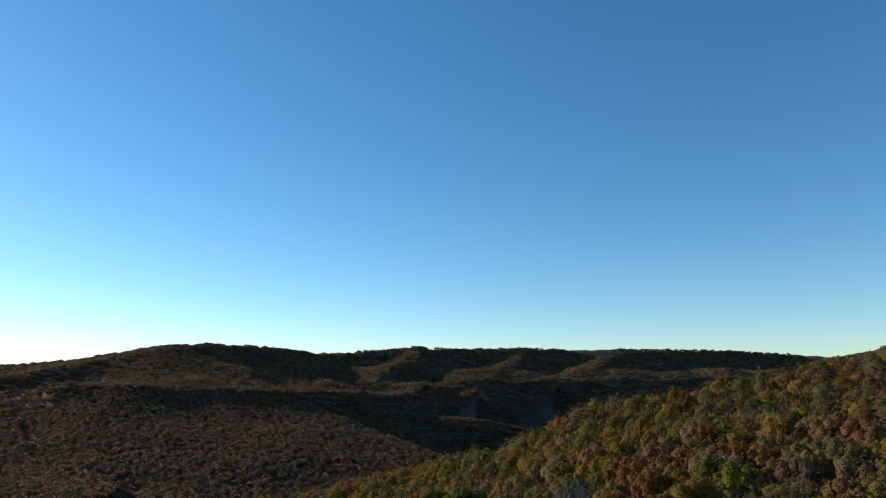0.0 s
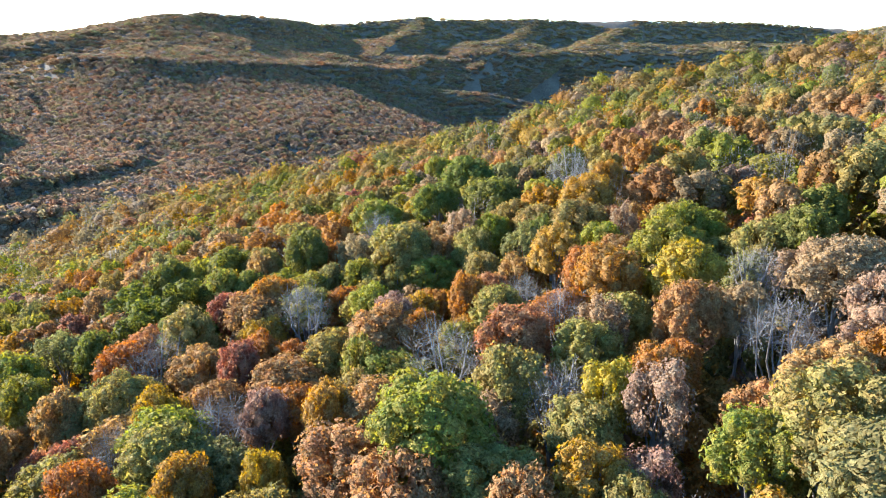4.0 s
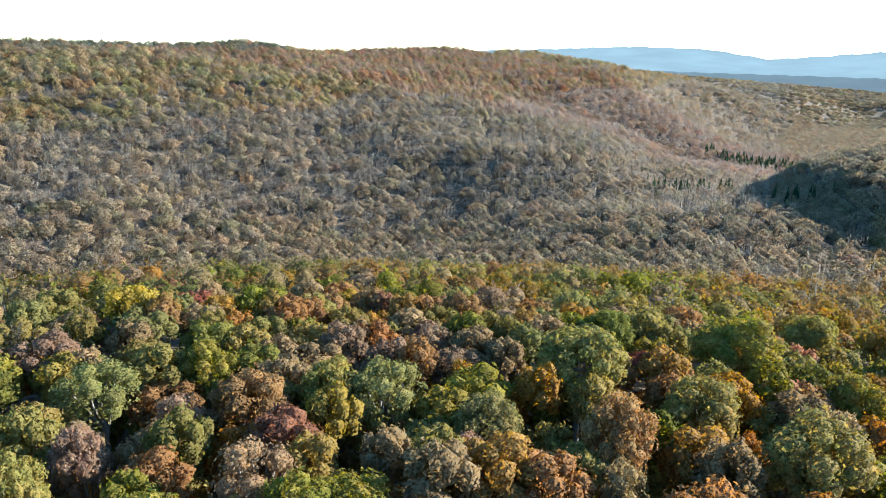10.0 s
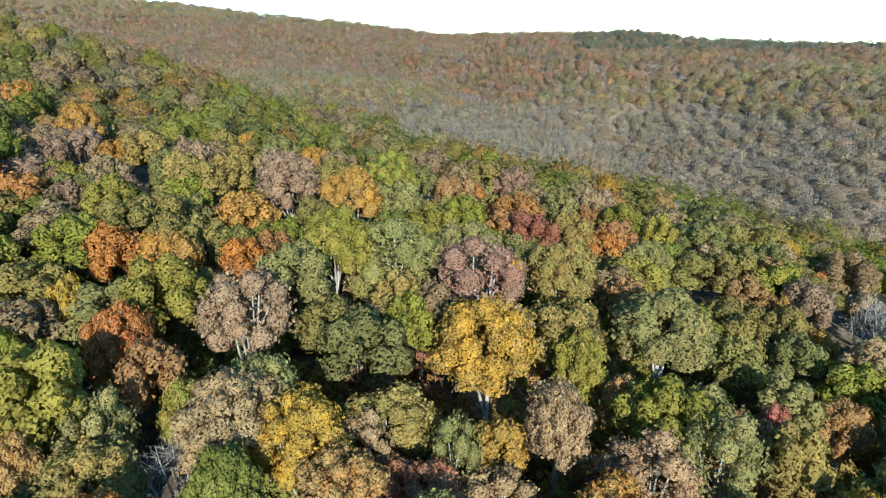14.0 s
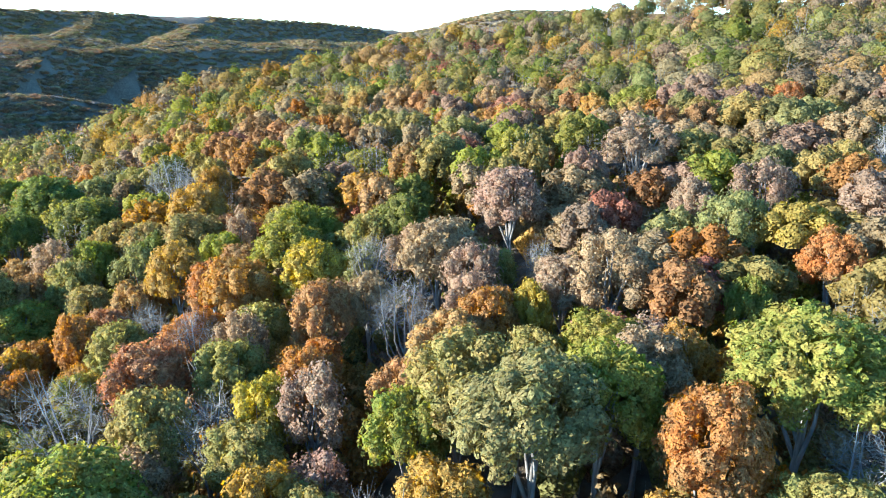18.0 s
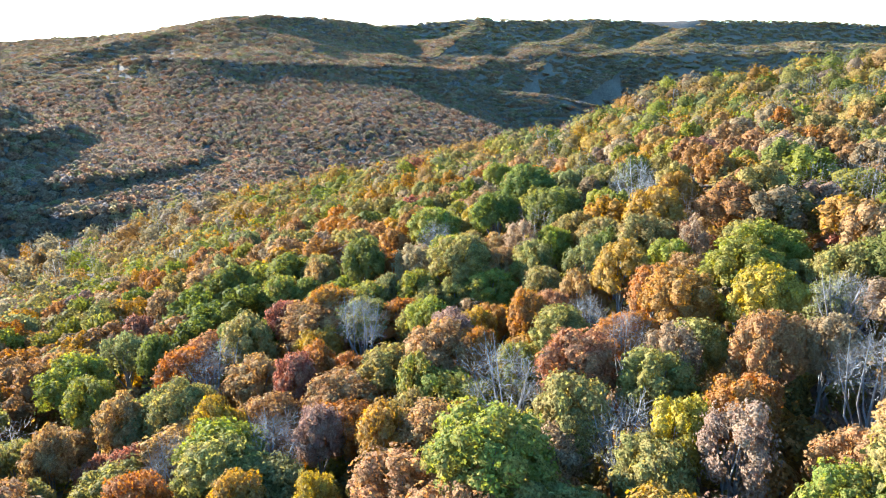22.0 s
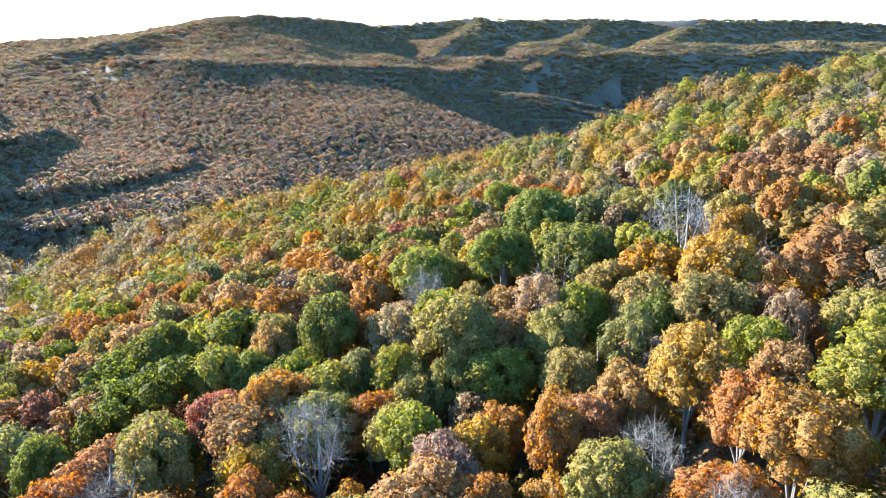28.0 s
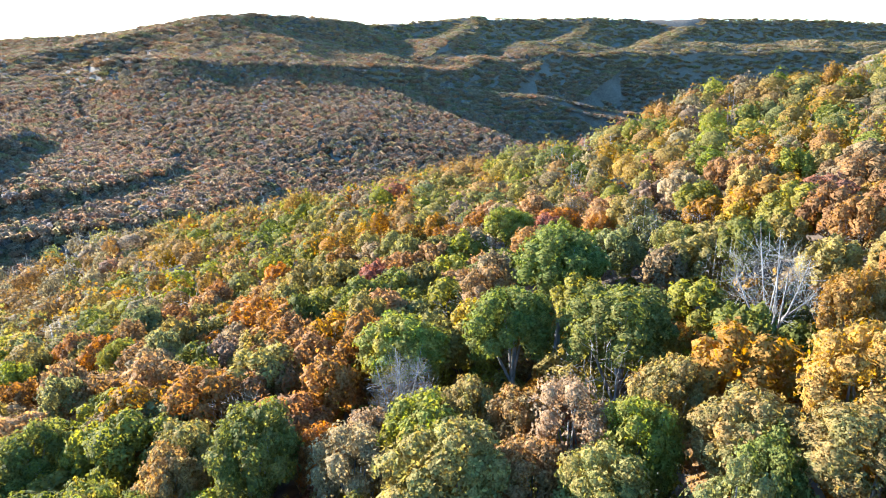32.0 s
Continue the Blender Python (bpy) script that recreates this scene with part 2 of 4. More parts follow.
# leaf colours by the turn of the season: main, second
LEAF = {
    "green": ((0.156, 0.150, 0.025), (0.212, 0.168, 0.036)),
    "deep": ((0.100, 0.103, 0.021), (0.142, 0.128, 0.032)),
    "lime": ((0.140, 0.145, 0.028), (0.225, 0.160, 0.038)),
    "olive": ((0.172, 0.146, 0.044), (0.240, 0.162, 0.050)),
    "sage": ((0.150, 0.140, 0.048), (0.190, 0.158, 0.056)),
    "yellow": ((0.326, 0.209, 0.030), (0.231, 0.165, 0.039)),
    "gold": ((0.304, 0.151, 0.030), (0.242, 0.145, 0.048)),
    "orange": ((0.304, 0.121, 0.030), (0.251, 0.136, 0.049)),
    "rust": ((0.260, 0.122, 0.048), (0.265, 0.158, 0.068)),
    "red": ((0.240, 0.082, 0.050), (0.245, 0.125, 0.072)),
    "mauve": ((0.220, 0.128, 0.082), (0.235, 0.156, 0.096)),
    "tan": ((0.230, 0.151, 0.074), (0.250, 0.175, 0.090)),
    "twig": ((0.158, 0.138, 0.120), (0.200, 0.174, 0.150)),
    "pine": ((0.040, 0.066, 0.034), (0.060, 0.084, 0.042)),
}
LEAF_MAT = {}
for key, (one, two) in LEAF.items():
    m, nodes, links = material("leaves_" + key)
    tex = nodes.new("ShaderNodeTexNoise")
    tex.inputs["Scale"].default_value, tex.inputs["Detail"].default_value = 0.55, 3
    pos = nodes.new("ShaderNodeTexCoord")
    links.new(pos.outputs["Object"], tex.inputs["Vector"])
    ramp = nodes.new("ShaderNodeMapRange")
    ramp.inputs["From Min"].default_value, ramp.inputs["From Max"].default_value = 0.38, 0.62
    links.new(tex.outputs[0], ramp.inputs["Value"])
    blend = nodes.new("ShaderNodeMix")
    blend.data_type = "RGBA"
    blend.inputs["A"].default_value, blend.inputs["B"].default_value = (*one, 1), (*two, 1)
    links.new(ramp.outputs[0], blend.inputs["Factor"])
    leaf_shader(nodes, links, blend.outputs["Result"], 0.2, 0.1 if key == "twig" else 0.5, leaf=7.5, cut=0.0 if key == "twig" else 0.66, tilt=0.3 if key == "twig" else 0.7, gloss=0.1)
    LEAF_MAT[key] = m

forest_mat, nodes, links = material("leaves_of_the_forest")
tint = nodes.new("ShaderNodeAttribute")
tint.attribute_name = "tint"
leaf_shader(nodes, links, tint.outputs["Color"], 0.18, 0.52, leaf=4.5, cut=0.66, tilt=0.85, gloss=0.08)

far_mat, nodes, links = material("leaves_far_off")
tint = nodes.new("ShaderNodeAttribute")
tint.attribute_name = "tint"
leaf_shader(nodes, links, tint.outputs["Color"], 0.16, 0.58, leaf=1.2, cut=0.66, tilt=1.1, fleck=0.32, gloss=0.03)

thin_mat, nodes, links = material("thin_leaves_far_off")
tint = nodes.new("ShaderNodeAttribute")
tint.attribute_name = "tint"
leaf_shader(nodes, links, tint.outputs["Color"], 0.2, 0.5, leaf=1.6, cut=0.49, tilt=1.0, gloss=0.03)

bark_mat, nodes, links = material("bark")
tex = nodes.new("ShaderNodeTexNoise")
tex.inputs["Scale"].default_value, tex.inputs["Detail"].default_value = 3.0, 6
ramp = nodes.new("ShaderNodeValToRGB")
ramp.color_ramp.elements[0].position, ramp.color_ramp.elements[1].position = 0.35, 0.68
ramp.color_ramp.elements[0].color, ramp.color_ramp.elements[1].color = (0.08, 0.066, 0.054, 1), (0.215, 0.19, 0.165, 1)
links.new(tex.outputs[0], ramp.inputs[0])
links.new(ramp.outputs[0], nodes["Principled BSDF"].inputs["Base Color"])
bump = nodes.new("ShaderNodeBump")
bump.inputs["Strength"].default_value, bump.inputs["Distance"].default_value = 0.6, 0.05
links.new(tex.outputs[0], bump.inputs["Height"])
links.new(bump.outputs[0], nodes["Principled BSDF"].inputs["Normal"])
nodes["Principled BSDF"].inputs["Roughness"].default_value = 0.9

ground_mat, nodes, links = material("leaf_litter")
place = nodes.new("ShaderNodeTexCoord")
fine = nodes.new("ShaderNodeTexNoise")
fine.inputs["Scale"].default_value, fine.inputs["Detail"].default_value = 0.45, 8
broad = nodes.new("ShaderNodeTexNoise")
broad.inputs["Scale"].default_value, broad.inputs["Detail"].default_value = 0.02, 4
for t in (fine, broad):
    links.new(place.outputs["Object"], t.inputs["Vector"])
litter = nodes.new("ShaderNodeValToRGB")
litter.color_ramp.elements[0].position, litter.color_ramp.elements[1].position = 0.32, 0.7
litter.color_ramp.elements[0].color, litter.color_ramp.elements[1].color = (0.055, 0.041, 0.029, 1), (0.170, 0.124, 0.086, 1)
links.new(fine.outputs[0], litter.inputs[0])
patch = nodes.new("ShaderNodeMix")
patch.data_type, patch.blend_type = "RGBA", "MULTIPLY"
patch.inputs["Factor"].default_value = 0.5
links.new(litter.outputs[0], patch.inputs["A"])
links.new(broad.outputs[0], patch.inputs["B"])
links.new(patch.outputs["Result"], nodes["Principled BSDF"].inputs["Base Color"])
bump = nodes.new("ShaderNodeBump")
bump.inputs["Strength"].default_value, bump.inputs["Distance"].default_value = 0.8, 0.4
links.new(fine.outputs[0], bump.inputs["Height"])
links.new(bump.outputs[0], nodes["Principled BSDF"].inputs["Normal"])
nodes["Principled BSDF"].inputs["Roughness"].default_value = 0.95
nodes["Principled BSDF"].inputs["Specular IOR Level"].default_value = 0.08

# ---- ground: one sheet out to the horizon ----
def mesh_from(name, verts, quads, mat, smooth=False, tint=None):
    """A mesh of quads straight from arrays."""
    me = bpy.data.meshes.new(name)
    verts = np.ascontiguousarray(verts, dtype=np.float32)
    quads = np.ascontiguousarray(quads, dtype=np.int32)
    me.vertices.add(len(verts))
    me.vertices.foreach_set("co", verts.ravel())
    n = len(quads)
    me.loops.add(n * 4)
    me.loops.foreach_set("vertex_index", quads.ravel())
    me.polygons.add(n)
    me.polygons.foreach_set("loop_start", np.arange(0, n * 4, 4, dtype=np.int32))
    me.polygons.foreach_set("use_smooth", np.full(n, smooth))
    if tint is not None:
        at = me.attributes.new("tint", "FLOAT_COLOR", "POINT")
        at.data.foreach_set("color", np.ascontiguousarray(tint, dtype=np.float32).ravel())
    me.update(calc_edges=True)
    me.materials.append(mat)
    return me


def build_ground():
    spokes = 270
    rings = np.concatenate([np.linspace(0.5, 60, 16), np.geomspace(64, 1100, 105), np.arange(1116, 2560, 16), np.geomspace(2600, 4880, 24)])
    ang = np.linspace(0, 2 * np.pi, spokes, endpoint=False)
    rr, aa = np.meshgrid(rings, ang, indexing="ij")
    x, y = -np.sin(aa) * rr, np.cos(aa) * rr
    z = ground_z(x, y)
    verts = np.stack([x.ravel(), y.ravel(), z.ravel()], 1)
    i, j = np.meshgrid(np.arange(len(rings) - 1), np.arange(spokes), indexing="ij")
    k = (j + 1) % spokes
    quads = np.stack([i * spokes + j, (i + 1) * spokes + j, (i + 1) * spokes + k, i * spokes + k], -1).reshape(-1, 4)[:, ::-1]
    ob = new("ground", mesh_from("ground", verts, quads, ground_mat, True))
    tagged(ob, "wooded hills with brown leaf litter under the trees", "ground", kind="structure")


build_ground()

# ---- trees ----
def unit(v):
    return v / np.maximum(np.linalg.norm(v, axis=-1, keepdims=True), 1e-9)


def crown_lumps(rng, radius, top, count, deep=0.8):
    """Centres and radii of the boughs' leaf masses, set over a rounded crown."""
    out = []
    mid = top - radius * deep
    for k in range(count):
        f = (k + 0.4) / count
        th = math.acos(1 - 1.55 * f)
        a = k * 2.4 + rng.uniform(-0.35, 0.35)
        w = rng.uniform(0.6, 0.78)
        out.append((math.sin(th) * math.cos(a) * radius * w, math.sin(th) * math.sin(a) * radius * w,
                    mid + math.cos(th) * radius * deep * w * rng.uniform(0.85, 1.1), radius * rng.uniform(0.33, 0.47) * (16 / count) ** 0.33))
    return np.array(out)


def blob(rng, c, r, sides, bands, low=-0.6, tall=0.86, rough=0.17):
    """One leaf mass: a lumpy closed cap with rounded sides, as vertices and quads."""
    v = []
    for k in range(bands + 1):
        th = low + (1.42 - low) * k / bands
        a = np.arange(sides) * 2 * math.pi / sides + k * 0.5
        w = math.cos(th) * r * rng.uniform(1 - rough, 1 + rough, sides)
        v.append(np.stack([c[0] + np.cos(a) * w, c[1] + np.sin(a) * w, c[2] + math.sin(th) * r * tall * rng.uniform(0.85, 1.1, sides)], 1))
    q = [(k * sides + j, k * sides + (j + 1) % sides, (k + 1) * sides + (j + 1) % sides, (k + 1) * sides + j) for k in range(bands) for j in range(sides)]
    return np.concatenate(v), np.array(q)


def joined(pieces):
    """Several (vertices, quads) as one."""
    vs, qs, n = [], [], 0
    for v, q in pieces:
        vs.append(v)
        qs.append(np.asarray(q) + n)
        n += len(v)
    return np.concatenate(vs), np.concatenate(qs)


def loose(v):
    return v, all_quads(len(v) // 4)


def leaf_cloud(rng, lumps, count, size, low=-0.45, thin=0.0):
    """Leaf sprays over the lumps' skins: four corners each, bent along the middle."""
    weight = lumps[:, 3] ** 2
    pick = rng.choice(len(lumps), count * 3, p=weight / weight.sum())
    d = unit(rng.normal(size=(count * 3, 3)))
    d[:, 2] = np.where(d[:, 2] < low, -d[:, 2], d[:, 2])
    c, r = lumps[pick, :3], lumps[pick, 3:]
    p = c + d * r * rng.uniform(0.86, 1.06, (count * 3, 1)) * np.array([1, 1, 0.82])
    inside = np.zeros(len(p), bool)
    for q in lumps:
        inside |= np.linalg.norm((p - q[:3]) / np.array([1, 1, 0.82]), axis=1) < q[3] * (0.74 - thin)
    keep = np.where(~inside)[0][:count]
    if len(keep) < count:
        keep = np.concatenate([keep, np.where(inside)[0][:count - len(keep)]])
    p, d = p[keep], d[keep]
    n = unit(d + rng.normal(size=p.shape) * 0.42 + np.array([0, 0, 0.15]))
    u = unit(np.cross(n, rng.normal(size=p.shape)))
    v = np.cross(n, u)
    s = size * rng.uniform(0.6, 1.3, (len(p), 1))
    w = s * rng.uniform(0.55, 0.95, (len(p), 1))
    bend = n * s * rng.uniform(-0.35, 0.1, (len(p), 1))
    verts = np.stack([p - u * s + bend, p - v * w * rng.uniform(0.7, 1.2, (len(p), 1)), p + u * s * rng.uniform(0.6, 1.1, (len(p), 1)) + bend,
                      p + v * w], 1)
    return verts.reshape(-1, 3)


def twig_cloud(rng, lumps, count, length, width):
    """Bare twigs: slender slivers fanning outwards and up from inside the lumps."""
    pick = rng.integers(0, len(lumps), count)
    d = unit(rng.normal(size=(count, 3)) * np.array([1, 1, 0.7]) + np.array([0, 0, 0.55]))
    c, r = lumps[pick, :3], lumps[pick, 3:]
    p = c + d * r * rng.uniform(0.0, 0.85, (count, 1))
    way = unit(d + rng.normal(size=d.shape) * 0.35)
    side = unit(np.cross(way, rng.normal(size=d.shape))) * width * rng.uniform(0.6, 1.3, (count, 1))
    l = length * rng.uniform(0.5, 1.2, (count, 1))
    verts = np.stack([p - side, p + side, p + way * l + side * 0.3, p + way * l - side * 0.3], 1)
    return verts.reshape(-1, 3)


def tube(points, radii, sides=6):
    """A tapered limb along points, as vertices and quads."""
    pts = np.array(points, float)
    verts, quads = [], []
    for k, p in enumerate(pts):
        way = unit(pts[min(k + 1, len(pts) - 1)] - pts[max(k - 1, 0)])
        a = unit(np.cross(way, (0.3, 0.9, 0.1)))
        b = np.cross(way, a)
        for s in range(sides):
            t = 2 * math.pi * s / sides
            verts.append(p + (a * math.cos(t) + b * math.sin(t)) * radii[k])
    for k in range(len(pts) - 1):
        for s in range(sides):
            n = (s + 1) % sides
            quads.append((k * sides + s, k * sides + n, (k + 1) * sides + n, (k + 1) * sides + s))
    return np.array(verts), np.array(quads)


def part(name, mesh, parent, label=""):
    ob = new(name, mesh)
    ob.parent = parent
    if label:
        tagged(ob, label)
    return ob


def all_quads(n):
    return np.arange(n * 4).reshape(-1, 4)


def build_tree(name, seed, radius, height, leaves, size, lump_count=15, thin=0.0, bare=False):
    """One tree at the origin: trunk with its branches, and a crown."""
    rng = np.random.default_rng(seed)
    root = new(name)
    lumps = crown_lumps(rng, radius, height, lump_count, 0.95)
    lean = rng.normal(size=2) * 0.5
    pts = [(0, 0, -0.6), (lean[0] * 0.3, lean[1] * 0.3, height * 0.25), (lean[0] * 0.7, lean[1] * 0.7, height * 0.5), (lean[0], lean[1], height * 0.78)]
    girth = height * 0.016
    v, q = tube(pts, (girth * 1.5, girth, girth * 0.75, girth * 0.2), 7)
    trunk = part("trunk", mesh_from("trunk", v, q, bark_mat, True), root)
    for k in range(8 if (bare or thin) else 5):
        lump = lumps[(k * 2 + 1) % lump_count]
        f = rng.uniform(0.42, 0.7)
        start = np.array([lean[0] * f, lean[1] * f, height * f * 0.8])
        end = lump[:3] + np.array([0, 0, lump[3] * 0.3])
        knee = start + (end - start) * 0.5 + rng.normal(size=3) * 0.35 + np.array([0, 0, -0.3])
        v, q = tube([start, knee, end, end + ((end - knee) * 0.35 + np.array([0, 0, 0.5]) if bare else np.array([0, 0, 0.2]))], (girth * 0.55, girth * 0.4, girth * 0.2, girth * 0.06), 5)
        part("branch", mesh_from("branch", v, q, bark_mat, True), trunk)
    if bare:
        v, q = loose(twig_cloud(rng, lumps, leaves, 1.3, size))
        part("crown", mesh_from("bare_crown", v, q, LEAF_MAT["twig"]), root, "fine bare grey twigs")
    else:
        masses = [blob(rng, l[:3], l[3] * 0.84, 6, 2, low=-0.7, rough=0.15) for i, l in enumerate(lumps) if i % 2 or not thin]
        v, q = joined(masses + [loose(leaf_cloud(rng, lumps, leaves, size, thin=thin))])
        part("crown", mesh_from("crown", v, q, LEAF_MAT["green"], True), root)
    return root


# patterns: full crowns, thin crowns with limbs showing, bare
FULL = [build_tree("oak_tree", 11 + k, 4.7, 17.5, 1250, 0.25, 27 + 2 * k) for k in range(6)]
THIN = [build_tree("oak_tree", 31 + k, 4.6, 17.0, 1150, 0.22, 26 + 2 * k, thin=0.15) for k in range(3)]
BARE = [build_tree("bare_tree", 51 + k, 4.3, 16.5, 1500, 0.013, 16, bare=True) for k in range(3)]

WORDS = {
    "green": "mid-green broadleaf tree with a full rounded crown", "deep": "dark green oak tree with a dense lumpy crown",
    "lime": "bright lime-green tree turning yellow at its tips", "olive": "olive and bronze autumn oak with a full crown",
    "sage": "pale sage-green tree with light limbs showing", "yellow": "bright yellow autumn tree in full colour",
    "gold": "golden-orange autumn tree on the wooded slope", "orange": "vivid orange maple in autumn leaf",
    "rust": "rust-brown autumn oak with a rounded crown", "red": "dark red maple in autumn leaf",
    "mauve": "dusky pink-brown tree with thinning leaves", "tan": "tan-brown oak with dry thinning leaves",
    "twig": "leafless grey tree with fine bare twigs",
}
PARTED = []  # places already taken by single trees


def plant(x, y, key, width, turn=0.0, tall=1.0, sink=0.0):
    """Stand one tree at x, y; width in metres across the crown."""
    k = len(PARTED)
    kin = BARE if key == "twig" else THIN if key in ("mauve", "tan", "sage") and k % 3 else FULL
    pattern = kin[k % len(kin)]
    s = width / (9.4 if key != "twig" else 8.4)
    oval = 1 + 0.16 * math.sin(k * 2.3)
    m = Matrix.Translation((x, y, float(ground_z(x, y)) - sink)) @ Matrix.Rotation(radians(turn), 4, "Z") @ Matrix.Diagonal((s * oval, s / oval, s ** 0.35 * tall, 1))
    ob = copy_thing(pattern, m)
    ob.matrix_basis = m
    ob.name = {"twig": "bare_tree", "yellow": "hickory_tree", "gold": "hickory_tree", "lime": "hickory_tree", "orange": "maple_tree",
               "red": "maple_tree", "rust": "maple_tree"}.get(key, "oak_tree")
    if key != "twig":
        for c in ob.children:
            if c.name.startswith("crown"):
                c.material_slots[0].link = "OBJECT"
                c.material_slots[0].material = LEAF_MAT[key]
    tagged(ob, WORDS[key], "tree", group="trees on the near slope")
    PARTED.append((x, y, width / 2))
    return ob


# ---- which colours grow where ----
TONES = list(LEAF)


def weights_at(x, y, h, r, az):
    """Shares of the leaf colours at one spot, in the order of TONES (pine last)."""
    #        green deep  lime olive sage yell gold oran rust red  mauve tan  twig
    if h > -62 and r < 300:
        if -105 < az < -38:
            w = [.06, .04, .02, .22, .14, .005, .05, .04, .09, .03, .14, .16, .11]
        elif -38 <= az < 25:
            w = [.14, .08, .06, .24, .02, .01, .11, .09, .16, .035, .02, .04, .04]
            if az < -8:
                w = [.08, .06, .01, .21, .04, .01, .17, .09, .15, .02, .05, .10, .09]
            elif r > 140:
                w = [.12, .05, .04, .26, .03, .00, .10, .09, .20, .03, .02, .07, .03]
        elif az >= 110:
            w = [.08, .03, .03, .27, .10, .01, .05, .05, .17, .03, .05, .16, .03]
        elif az >= 25:
            w = [.14, .05, .07, .23, .04, .01, .08, .12, .20, .04, .02, .06, .02]
        else:
            w = [.13, .04, .04, .28, .22, .005, .04, .04, .08, .02, .05, .12, .02]
    elif r < 420:
        w = [.03, .00, .01, .12, .04, .00, .05, .06, .20, .01, .03, .26, .20]
    elif az > 105 or az < -105:
        if h + 16 * wobble(x, y, 70, 4) < -38:
            w = [.00, .00, .00, .03, .03, .00, .01, .02, .05, .01, .05, .18, .62]
        else:
            w = [.04, .03, .01, .20, .06, .005, .035, .05, .11, .01, .04, .24, .20]
    else:
        w = [.02, .01, .00, .15, .05, .00, .04, .05, .22, .00, .03, .36, .10]
    w = np.array([*w, 0.0])
    if r > 610 and (az > 145 or az < -140) and h > 9:
        w[13] = 2.0
    n1, n2 = wobble(x, y, 21, 3), wobble(x, y, 33, 9)
    w[[0, 1, 2]] *= math.exp(1.4 * n1)
    w[[6, 7, 8]] *= math.exp(-1.3 * n1)
    w[[10, 11, 12]] *= math.exp(1.3 * n2)
    return w / w.sum()


def scatter(rng, step, r0, r1, loose_by=0.36):
    """Loose grid of spots round the hover point, between two distances."""
    n = int(2.25 * (r1 + 60) / step) + 2
    gx, gy = np.meshgrid(np.arange(n), np.arange(n))
    x = (gx - n / 2 + (gy % 2) * 0.5).ravel() * step
    y = (gy - n / 2).ravel() * step * 0.9
    x = x + rng.uniform(-loose_by, loose_by, x.size) * step
    y = y + rng.uniform(-loose_by, loose_by, y.size) * step
    d = np.hypot(x, y - np.clip(y, 0, 57))  # distance from the line of flight
    ok = (d >= r0) & (d < r1)
    return x[ok], y[ok]


